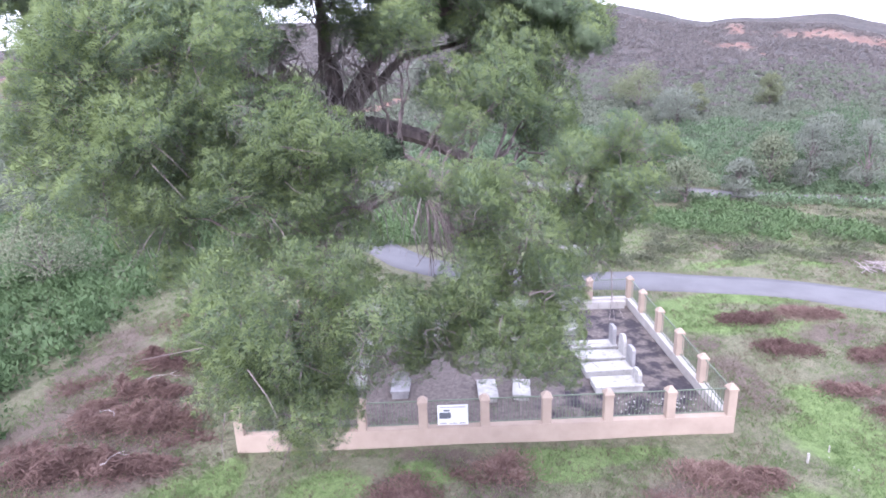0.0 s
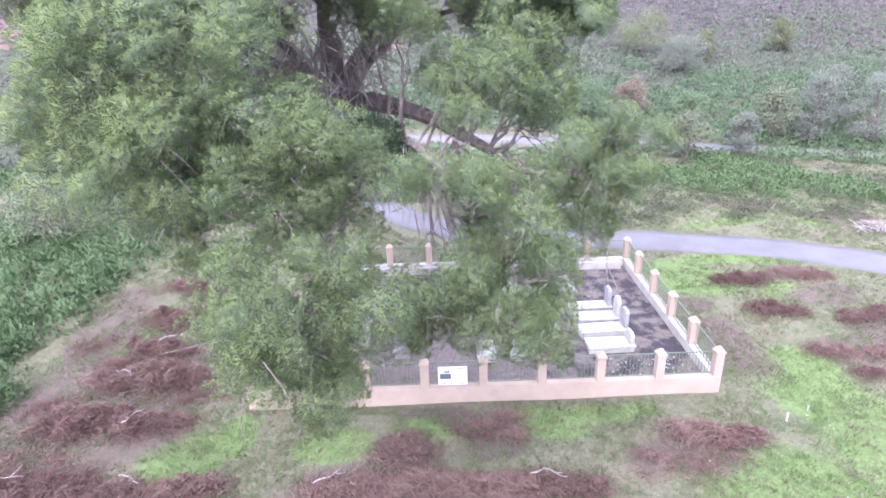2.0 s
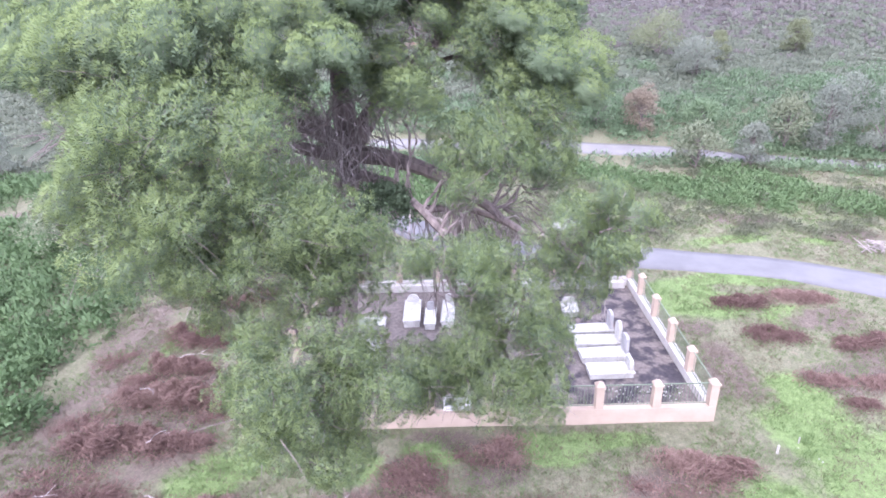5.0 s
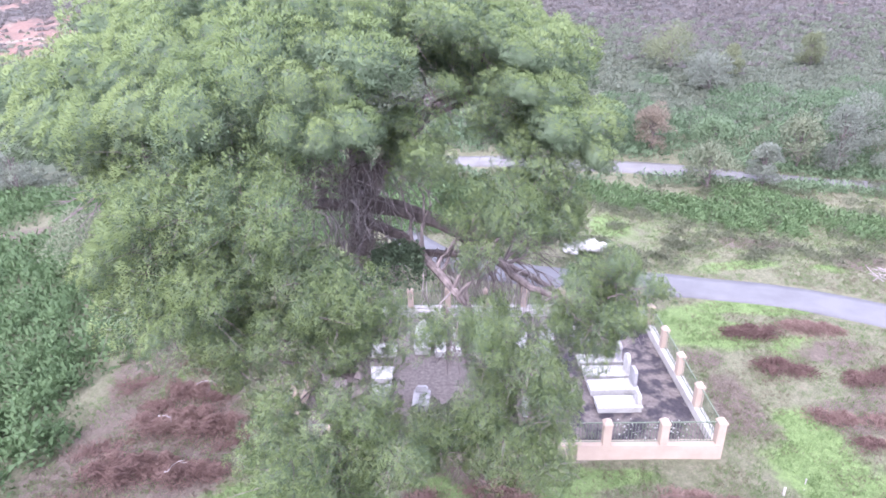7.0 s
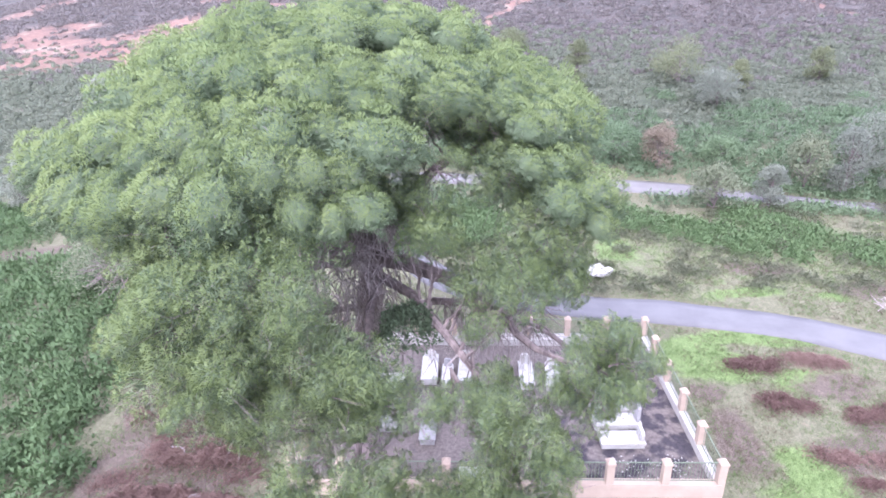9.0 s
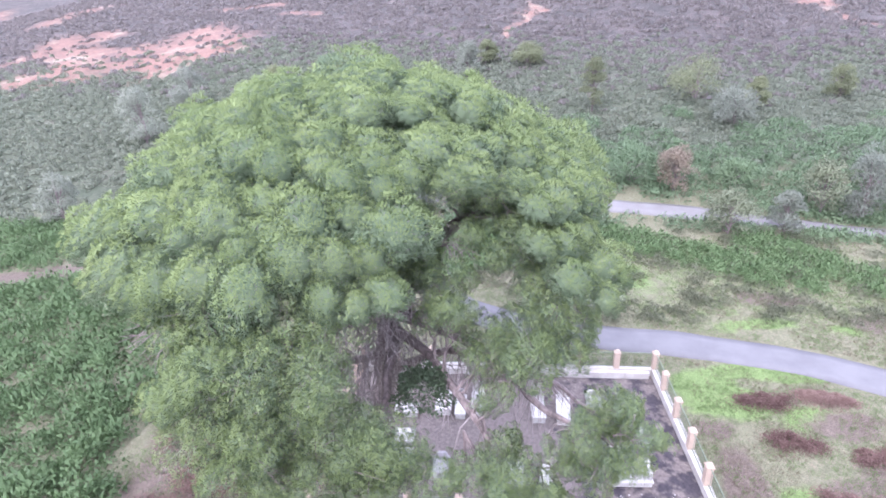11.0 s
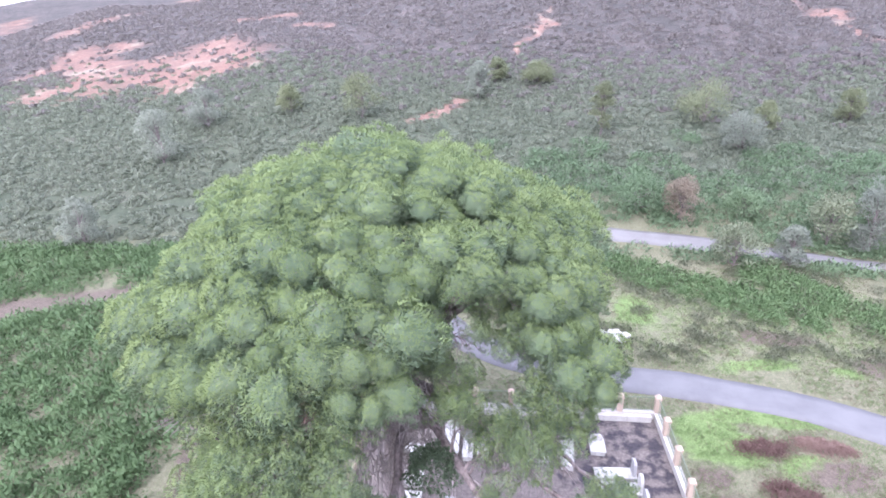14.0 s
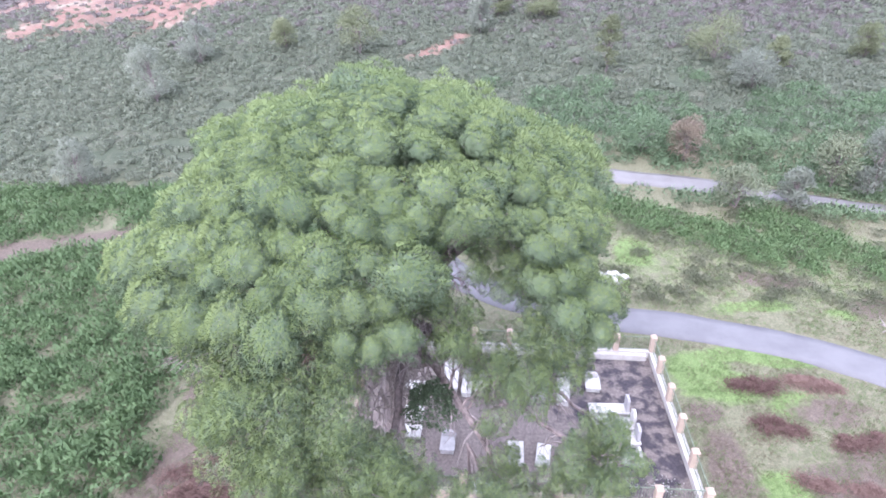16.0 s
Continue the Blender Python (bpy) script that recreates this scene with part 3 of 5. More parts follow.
for gxx, gyy, rz, ln, wd, ht, hd, st in ((6.15, 17.95, 2, 1.75, 0.72, 0.26, 0.45, "blocky"), (6.15, 18.95, 4, 1.95, 0.66, 0.3, 0.78, "grey"), (6.1, 19.85, 1, 1.95, 0.68, 0.3, 0.84, "arched"), (6.0, 20.75, 3, 1.9, 0.62, 0.27, 0.8, "grey"),
                                         (-3.88, 18.65, 0, 1.05, 0.72, 0.22, 0.0, ""), (-3.98, 19.75, 0, 1.15, 0.85, 0.26, 0.0, ""), (-4.05, 21.5, 0, 1.25, 0.7, 0.3, 0.0, ""), (1.3, 17.85, 90, 1.25, 0.64, 0.2, 0.0, ""), (2.58, 17.85, 82, 1.15, 0.56, 0.2, 0.0, ""),
                                         (-2.2, 22.4, 92, 2.1, 0.72, 0.3, 0.34, "arched"), (-1.3, 21.9, 90, 1.5, 0.46, 0.28, 0.4, "grey"), (-0.45, 22.3, 88, 2.1, 0.55, 0.3, 0.4, "arched"), (2.55, 22.0, 90, 1.9, 0.6, 0.3, 0.5, "arched"), (3.8, 21.9, 85, 1.9, 0.58, 0.3, 0.45, "arched"), (5.4, 22.5, 88, 1.0, 0.7, 0.26, 0.3, "blocky")):
    grave(gxx, gyy, rz, ln, wd, ht, hd, st)
grave(-1.95, 18.1, 90, 1.0, 0.62, 0.3, 0.28, "blocky", GREYSTONE)

# ---- the pine ----
rng = np.random.default_rng(4)


def face_out(corners, outward):
    """Turn each blade's face to the side that its outward direction names."""
    flat = np.cross(corners[:, 1] - corners[:, 0], corners[:, 2] - corners[:, 0])
    bad = (flat * outward).sum(1) < 0
    corners[bad] = corners[bad][:, ::-1]
    return corners


def ball_grid(fineness):
    """Directions over a ball, and its triangles."""
    bm = bmesh.new()
    bmesh.ops.create_icosphere(bm, subdivisions=fineness, radius=1)
    v = np.array([q.co[:] for q in bm.verts])
    f = np.array([[q.index for q in t.verts] for t in bm.faces])
    bm.free()
    return v, f


BODY_V, BODY_F = ball_grid(3)


def unit(v):
    return v / (np.linalg.norm(v, axis=1)[:, None] + 1e-9)


def needle_clump(name, radius, tufts, tuft_r, coat, fill, core=0.0, low=-0.35, flat=0.8, length=0.10, fine=0.02, lit_above=0.6, crown=0.75, up=0.5):
    """A cushion of foliage: tufts of short needles over a dome, the upward ones in the lit colour and the rest in the
    shaded one, round a filling of shaded needles and dry twigs; core: the dense heart of a large cushion.
    """
    pts, space = [], 2.75 / math.sqrt(tufts)
    for tries in range(5000):
        v = rng.normal(0, 1, 3)
        v /= np.linalg.norm(v)
        if v[2] > low + rng.uniform(0, 0.2) and all(np.linalg.norm(v - q) > space * rng.uniform(0.6, 1.0) for q in pts):
            pts.append(v)
        if len(pts) == tufts:
            break
    pts = np.array(pts)
    n = len(pts)
    size = tuft_r * rng.uniform(0.65, 1.35, n)
    swell = 1 + 0.27 * np.sin(pts[:, 0] * 4 + radius * 9) * np.sin(pts[:, 1] * 4.4 + tufts) + rng.normal(0, 0.06, n)
    squash = np.array([1, 1, flat])
    mid = pts * (radius - tuft_r * 0.6) * swell[:, None] * squash
    which = np.repeat(np.arange(n), coat)
    out = unit(rng.normal(0, 1, (len(which), 3)) + pts[which] * 0.7 + np.array([0, 0, 0.35]))
    c = mid[which] + out * np.array([1, 1, 0.8]) * (size[which] * rng.uniform(0.25, 1.0, len(which)) ** 0.6)[:, None]
    d = unit(out + np.array([0, 0, 0.45]) + rng.normal(0, 0.45, out.shape))
    w = unit(np.cross(d, out + rng.normal(0, 0.5, out.shape))) * fine / 2
    soft = unit(out * 0.7 + pts[which] * 0.6 + np.array([0, 0, up]))
    ln = length * rng.uniform(0.5, 1.2, len(d))[:, None]
    blades = face_out(np.stack([c - w, c + w, c + d * ln], 1), soft).reshape(-1, 3)
    # upward needles take the lighter colour, which paints light on tufts and crown
    lit = pts[which][:, 2] * crown + out[:, 2] * (1.2 - crown) + rng.normal(0, 0.06, len(out)) > lit_above
    ways = unit(rng.normal(0, 1, (fill, 3)) + np.array([0, 0, 0.15]))
    bc = ways * radius * squash * (rng.uniform(0.3, 0.82, (fill, 1)) if not core else core * rng.uniform(0.96, 1.12, (fill, 1)))
    bd = unit(ways + rng.normal(0, 0.6, ways.shape))
    bw = unit(np.cross(bd, ways + rng.normal(0, 0.5, ways.shape))) * fine * 0.6
    inner_soft = unit(ways + np.array([0, 0, 1.6 * up]))
    inner = face_out(np.stack([bc - bw, bc + bw, bc + bd * length * rng.uniform(0.8, 1.8, (fill, 1))], 1), inner_soft).reshape(-1, 3)
    heart = (BODY_V * (1 + 0.1 * np.sin(BODY_V[:, :1] * 5) * np.sin(BODY_V[:, 1:2] * 6)) * radius * core * squash)[BODY_F].reshape(-1, 3) if core else np.zeros((0, 3))
    v = np.concatenate([blades, inner, heart])
    me = mesh_arrays(name, v, np.arange(len(v)).reshape(-1, 3))
    for mat in (LIT_NEEDLE, SHADE_NEEDLE, DRY_INSIDE):
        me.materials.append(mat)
    me.polygons.foreach_set("material_index", np.concatenate([np.where(lit, 0, 1), np.where(rng.uniform(0, 1, fill) < 0.93, 1, 2), np.full(len(heart) // 3, 1)]).astype(np.int32))
    me.shade_smooth()
    heart_soft = unit(BODY_V + np.array([0, 0, 1.6 * up]))[BODY_F].reshape(-1, 3) if core else np.zeros((0, 3))
    me.normals_split_custom_set_from_vertices(np.concatenate([np.repeat(soft, 3, 0), np.repeat(inner_soft, 3, 0), heart_soft]).tolist())
    return me


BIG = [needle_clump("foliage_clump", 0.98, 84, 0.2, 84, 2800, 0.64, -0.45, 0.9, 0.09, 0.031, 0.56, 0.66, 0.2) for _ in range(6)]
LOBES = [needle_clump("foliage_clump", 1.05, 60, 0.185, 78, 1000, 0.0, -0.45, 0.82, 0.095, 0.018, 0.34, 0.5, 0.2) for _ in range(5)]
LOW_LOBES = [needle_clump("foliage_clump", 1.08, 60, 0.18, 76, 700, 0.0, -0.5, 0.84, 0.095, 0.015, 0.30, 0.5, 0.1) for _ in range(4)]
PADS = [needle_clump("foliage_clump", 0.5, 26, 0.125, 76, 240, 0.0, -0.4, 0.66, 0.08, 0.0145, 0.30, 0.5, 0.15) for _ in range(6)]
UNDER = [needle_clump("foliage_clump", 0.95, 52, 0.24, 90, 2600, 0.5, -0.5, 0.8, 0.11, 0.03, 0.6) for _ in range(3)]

pine = place(tagged(new("pine_tree"), "large old pine with a broad green domed crown over the graveyard", "tree"), -4.4, 17.3, yard_z(17.3))
BASE = Vector((-4.4, 17.3, yard_z(17.3)))
HUB = Vector((-2.9, 14.6, 10.2))
bm = bmesh.new()
trunk_pts = [BASE + Vector((0, 0, -0.3)), BASE + Vector((0.05, -0.1, 0.6)), BASE + Vector((0.3, -0.5, 3)), BASE + Vector((0.7, -1.3, 6)), HUB - Vector((0.2, -0.2, 1.2)), HUB, HUB + Vector((-0.1, 0.5, 1.6))]
tube(bm, [q - BASE for q in trunk_pts], [0.62, 0.5, 0.45, 0.42, 0.42, 0.36, 0.28], 12)
part("trunk", bm, BARK, pine)
nodes_of_limbs = []


def limb(points, r0, r1, wander=0.08, keep=False, sides=7, mat=None):
    """A limb through the given places, with kinks between them; keep: smaller ones may spring from it."""
    pts = [Vector(q) for q in points]
    line = []
    for a, b in zip(pts, pts[1:]):
        n = max(2, int((b - a).length / 0.5))
        line += [a.lerp(b, k / n) for k in range(n)]
    line.append(pts[-1])
    for _ in range(3):
        line = [line[0]] + [(line[i - 1] + line[i] * 2 + line[i + 1]) / 4 for i in range(1, len(line) - 1)] + [line[-1]]
    seed = float(rng.uniform(0, 90))
    for i in range(1, len(line) - 1):
        line[i] = line[i] + noise.noise_vector(Vector((i * 0.45, seed, 0))) * wander * 2
    radii = [r0 + (r1 - r0) * (k / (len(line) - 1)) ** 0.8 for k in range(len(line))]
    bm = bmesh.new()
    tube(bm, [q - BASE for q in line], radii, sides)
    if keep:
        nodes_of_limbs.extend(zip(line[2:], radii[2:]))
    return part("branch", bm, mat or BARK, pine)


for r0, pts in ((0.30, [HUB, (-1.2, 13.6, 10.4), (0.3, 13.0, 9.6), (1.6, 11.6, 8.9), (2.8, 11.0, 8.7)]), (0.27, [HUB, (-1.7, 15.0, 12.3), (0.3, 15.4, 13.4), (2.2, 15.2, 13.2)]),
                (0.28, [HUB, (-3.2, 15.4, 13.2), (-3.8, 16.5, 15.8)]), (0.24, [HUB, (-4.6, 14.0, 11.7), (-7.2, 13.0, 12.5), (-9.2, 12.7, 12.9)]), (0.22, [HUB, (-3.8, 12.5, 10.9), (-5.0, 10.7, 11.1), (-6.4, 9.8, 10.6)]),
                (0.20, [HUB - Vector((0, 0, 0.7)), (-2.6, 12.5, 9.6), (-2.4, 10.3, 9.0), (-2.3, 8.3, 7.4)]), (0.18, [HUB - Vector((0, 0, 0.4)), (-1.2, 12.2, 9.9), (0.4, 10.2, 8.7), (1.2, 8.9, 7.0)]),
                (0.22, [HUB, (-3.4, 17.5, 12.0), (-3.5, 21.0, 13.2)]), (0.2, [HUB, (-1.0, 17.5, 12.4), (1.6, 19.5, 13.0)]), (0.17, [HUB - Vector((0.4, -0.4, 2.6)), (-0.5, 15.2, 8.6), (2.2, 14.4, 7.9), (4.4, 13.9, 6.3)]),
                (0.2, [HUB, (-5.4, 15.6, 13.0), (-7.2, 16.4, 15.0)]), (0.14, [HUB - Vector((0.3, -0.3, 1.8)), (-4.8, 12.8, 9.2), (-6.4, 10.4, 8.9)])):
    limb(pts, r0, 0.05, 0.10, True)


def twig_to(q, r0, r1, sag):
    """A smaller branch from the nearest limb to a place."""
    q = Vector(q)
    s, r = min(nodes_of_limbs, key=lambda sr: (sr[0] - q).length)
    if not 0.4 < (s - q).length < 2.8:
        return None
    mid = s.lerp(q, 0.5) + Vector((0, 0, sag))
    return limb([s, s.lerp(mid, 0.5) + Vector(rng.normal(0, 0.12, 3)), mid, mid.lerp(q, 0.5) + Vector(rng.normal(0, 0.12, 3)), q], min(r0, r * 0.8), r1, 0.12, False, 5)


def clump_at(q, scale, meshes, tilt=0.15, lean=None):
    """One cushion of foliage; lean: the way its crown faces."""
    ob = new("foliage_clump", meshes[int(rng.integers(len(meshes)))])
    ob.parent = pine
    face = Vector(lean or (q[0] + 2.9, q[1] - 14.6, 4.0)).normalized()
    turn = Vector((0, 0, 1)).rotation_difference(face + Vector(rng.normal(0, tilt, 3))) @ Euler((0, 0, rng.uniform(0, 6.28))).to_quaternion()
    s = scale * rng.uniform(0.9, 1.12)
    ob.matrix_basis = Matrix.LocRotScale(Vector(q) - BASE, turn, Vector((s * rng.uniform(0.85, 1.2), s * rng.uniform(0.85, 1.2), s * rng.uniform(0.8, 1.1))))
    return ob


def dome_z(x, y):
    return 17.35 - (0.052 if x < -4 else 0.056) * (x + 4) ** 2 - 0.053 * (y - 17.5) ** 2


def on_dome(x, y):
    if x < -1.8:
        return y > 9.3 + (0.11 if x < -5 else 0.06) * (x + 5) ** 2
    return y > (12.9 if x < 1.3 else 11.4 + 0.1 * x ** 1.5)


# hollows in the dome where bare twigs show, and sight lines under it that stay open: two ends and a half width
HOLLOWS = [(-2.6, 14.1, 0.5), (0.55, 14.0, 0.7), (0.6, 12.7, 0.75), (-1.0, 11.8, 0.7), (0.3, 17.4, 0.6)]
OPEN = [((0.3, 9.5, 14.3), (0.25, 18.0, 8.6), 0.45), ((-0.8, 10.5, 14.3), (-1.4, 16.0, 11.6), 0.25), ((-0.35, 10.5, 14.6), (-0.9, 16.0, 11.2), 0.35), ((-0.5, 9.0, 12.3), (-1.0, 16.0, 9.2), 0.3), ((-0.7, 9.0, 11.0), (-1.4, 16.0, 7.8), 0.45),
        ((1.4, 9.0, 10.9), (2.2, 16.0, 7.1), 0.4), ((-0.7, 9.0, 9.9), (-1.2, 15.0, 8.3), 0.3), ((1.5, 9.0, 9.4), (2.3, 15.0, 7.4), 0.38), ((-0.9, 9.0, 8.5), (-1.5, 15.0, 6.7), 0.5)]


def in_the_open(q, reach):
    q = Vector(q)
    for a, b, half in OPEN:
        a, b = Vector(a), Vector(b)
        f = min(1, max(0, (q - a).dot(b - a) / (b - a).length_squared))
        if (q - a.lerp(b, f)).length < half + reach:
            return True
    return False


made = []
for tries in range(14000):
    x, y = rng.uniform(-9.9, 3.1), rng.uniform(8.8, 22.5)
    z = dome_z(x, y)
    if z < (13.0 if x < -6 else 12.3) or not on_dome(x, y) or any(math.hypot(x - a, y - b) < c for a, b, c in HOLLOWS):
        continue
    z += noise.noise(Vector((x * 0.55, y * 0.55, 2.0))) * 0.6 - 0.55 + rng.uniform(-0.25, 0.2)
    size = rng.uniform(0.5, 0.95) if y < 18.5 else 1.5
    if in_the_open((x, y, z), size * 0.6) or any((x - a) ** 2 + (y - b) ** 2 + ((z - c) * 0.8) ** 2 < (0.58 * (size + e)) ** 2 for a, b, c, e in made):
        continue
    made.append((x, y, z, size))
for x, y, z, size in made:
    clump_at((x, y, z), size, BIG if y < 18.5 else UNDER, 0.14, (0.085 * (x + 4), 0.085 * (y - 17.5), 1.0))
made = [q[:3] for q in made]
# a second storey of foliage under the dome, open over the fork
under = []
for tries in range(1500):
    x, y = rng.uniform(-8.6, 2.8), rng.uniform(14.8, 19.5)
    z = dome_z(x, y) - rng.uniform(1.3, 2.2)
    if z < 11.6 or ((x + 1.0) / 1.1) ** 2 + ((y - 13.9 + (z - 12.5) * 1.75) / 1.5) ** 2 < 1 or in_the_open((x, y, z), 0.75) or any((x - a) ** 2 + (y - b) ** 2 + (z - c) ** 2 < 1.45 ** 2 for a, b, c in under):
        continue
    under.append((x, y, z))
for q in under:
    clump_at(q, 1.2, UNDER)
for q in made[::2]:
    twig_to(Vector(q) - Vector((0, 0, 0.35)), 0.09, 0.03, 0.3)

# lower boughs: centre of each mass of foliage and its radius
MID_BOUGHS = [(-2.5, 8.7, 10.1, 0.95), (-3.7, 9.3, 9.8, 0.9), (-5.6, 9.0, 11.2, 1.1), (-6.5, 9.3, 9.7, 1.1), (-7.0, 10.6, 10.9, 0.9), (1.2, 10.7, 11.0, 0.75), (2.3, 13.0, 10.7, 1.2), (2.4, 10.8, 9.2, 0.85),
              (-4.6, 12.2, 9.6, 0.9), (2.0, 12.3, 11.9, 1.05), (-4.9, 9.2, 9.1, 0.7), (-0.2, 10.3, 9.5, 0.75), (0.7, 9.4, 8.9, 0.75), (-7.5, 11.6, 12.3, 1.0), (2.4, 14.4, 12.2, 1.2), (-6.9, 10.6, 12.2, 1.2),
              (0.3, 11.5, 10.9, 0.9)]
INNER_BOUGHS = [(1.0, 11.9, 11.2, 0.8), (2.7, 13.4, 9.9, 0.9), (-0.9, 8.5, 9.5, 0.6), (-0.1, 8.6, 9.5, 0.6), (0.6, 8.5, 9.4, 0.6), (1.4, 8.6, 8.7, 0.6),
              (-2.8, 9.2, 10.3, 0.7), (-2.4, 9.2, 9.4, 0.75), (-3.3, 9.2, 9.0, 0.75), (-3.1, 9.2, 8.3, 0.6), (-4.9, 10.2, 10.2, 0.8), (-5.2, 10.2, 8.9, 0.8), (-5.7, 9.9, 9.5, 0.75), (-4.6, 9.4, 8.0, 0.65), (-6.0, 10.6, 8.5, 0.7), (-6.8, 11.2, 9.2, 0.75)]
SIDE_BOUGHS = [(-4.2, 9.6, 12.4, 1.15), (-5.6, 9.7, 12.6, 1.2), (-3.1, 10.0, 12.6, 0.9), (-4.4, 9.2, 10.9, 0.9), (2.0, 16.6, 11.4, 1.2), (1.2, 13.6, 12.6, 1.0), 
               (-8.3, 15.5, 12.9, 1.2), (-8.0, 18.5, 13.0, 1.5), (1.8, 18.8, 12.6, 1.4), (-0.3, 12.0, 11.5, 0.8), (0.4, 11.3, 10.8, 0.65), (-1.9, 13.2, 12.7, 0.8), (-1.2, 15.0, 14.2, 0.8), (-0.7, 11.3, 12.1, 0.8), (0.4, 14.6, 13.9, 0.8), (-1.6, 13.0, 13.6, 0.7), (1.0, 12.6, 13.3, 0.9)]
LOW_BOUGHS = [(-2.9, 7.1, 7.6, 0.80), (-3.5, 7.7, 7.1, 0.65), (-2.2, 7.3, 6.3, 0.65), (-1.7, 7.8, 8.0, 0.75), (-2.9, 7.9, 6.7, 0.7), (-2.5, 7.5, 5.7, 0.5), (1.2, 8.2, 6.8, 0.65), (1.7, 8.7, 6.2, 0.55), (0.3, 8.6, 7.6, 0.7), (-0.7, 8.3, 7.5, 0.6),
              (1.1, 9.1, 7.9, 0.7), (-1.0, 8.4, 6.6, 0.55), (0.1, 8.6, 6.7, 0.55), (2.0, 9.2, 7.3, 0.6), (-1.8, 9.0, 8.8, 0.6), (-3.3, 8.2, 8.4, 0.7),
              (-1.9, 8.4, 7.4, 0.6)]
LOW_INNER_BOUGHS = [(-0.3, 8.4, 7.2, 0.6), (0.4, 8.4, 6.8, 0.55), (1.3, 8.5, 7.3, 0.6), (1.6, 8.5, 6.3, 0.55), (-1.7, 8.8, 6.2, 0.55), (-0.6, 8.8, 6.3, 0.5), (-2.6, 8.6, 6.4, 0.55), (-3.7, 7.6, 7.4, 0.6), (-3.1, 7.6, 6.7, 0.55), (1.8, 8.5, 7.9, 0.55)]
FRONT_BOUGHS = [(-0.8, 11.7, 12.9, 0.66), (-0.75, 11.1, 12.1, 0.55), (-1.9, 12.4, 12.3, 0.7), (-0.2, 13.7, 14.2, 0.7), (0.35, 10.2, 10.3, 0.5), (1.15, 10.8, 11.1, 0.6), (3.3, 10.6, 9.5, 0.75), (3.7, 10.8, 9.3, 0.5),
                (2.9, 10.5, 7.8, 0.65), (2.3, 10.4, 8.5, 0.65), (3.6, 10.9, 8.5, 0.6), (0.5, 10.1, 9.0, 0.6), (2.0, 9.5, 7.6, 0.6), (-7.7, 10.8, 9.8, 0.7), (-5.4, 8.3, 9.4, 0.7), (-4.6, 8.3, 10.4, 0.75), (-2.3, 8.3, 10.2, 0.7)]
LOW_FRONT_BOUGHS = [(-3.0, 6.9, 8.0, 0.8), (-2.4, 6.9, 7.6, 0.7), (-1.3, 7.3, 7.7, 0.7), (-3.1, 7.1, 6.9, 0.65), (-2.0, 7.1, 6.2, 0.6), (-1.9, 7.7, 8.3, 0.7), (0.5, 8.6, 8.0, 0.65), (1.7, 8.2, 6.8, 0.6), (1.0, 8.9, 8.4, 0.6),
                    (-2.6, 7.2, 6.5, 0.6), (-1.5, 7.6, 7.0, 0.6), (2.6, 10.4, 9.6, 0.65), (3.1, 10.3, 9.0, 0.65), (-0.2, 8.3, 7.4, 0.6), (0.8, 8.2, 7.2, 0.6)]
LEFT_BOUGHS = [(-4.6, 8.6, 12.0, 0.9), (-3.3, 8.6, 11.9, 0.85), (-5.6, 8.9, 11.6, 0.9), (-6.6, 9.4, 11.0, 0.9), (-3.0, 8.5, 10.8, 0.8), (-4.3, 8.5, 10.6, 0.85), (-5.4, 8.7, 10.2, 0.85), (-3.4, 8.5, 9.6, 0.75), (-4.6, 8.6, 9.3, 0.75), (-7.2, 9.8, 10.2, 0.8),
               (-2.6, 8.5, 9.0, 0.65), (3.4, 10.4, 10.0, 0.55), (3.4, 9.6, 9.2, 0.55), (2.3, 9.6, 9.8, 0.55), (-0.8, 12.4, 14.8, 0.7), (-0.1, 12.9, 14.7, 0.65), (0.6, 13.1, 14.5, 0.7), (-0.4, 12.3, 13.6, 0.5), (-1.4, 8.5, 9.9, 0.5), (-2.0, 8.5, 9.4, 0.55), (3.7, 9.6, 9.9, 0.5), (2.9, 9.5, 9.0, 0.5), (1.7, 9.4, 9.3, 0.45)]
FILL_BOUGHS = [(0.1, 13.8, 13.7, 0.85), (-0.7, 14.4, 14.1, 0.8), (0.9, 13.2, 12.5, 0.65), (-1.3, 12.4, 12.1, 0.6), (-4.9, 13.0, 12.3, 0.85), (-3.7, 12.6, 12.2, 0.75), (0.6, 13.0, 11.1, 0.7), (-2.4, 13.9, 13.6, 0.75)]
fine_twigs = bmesh.new()
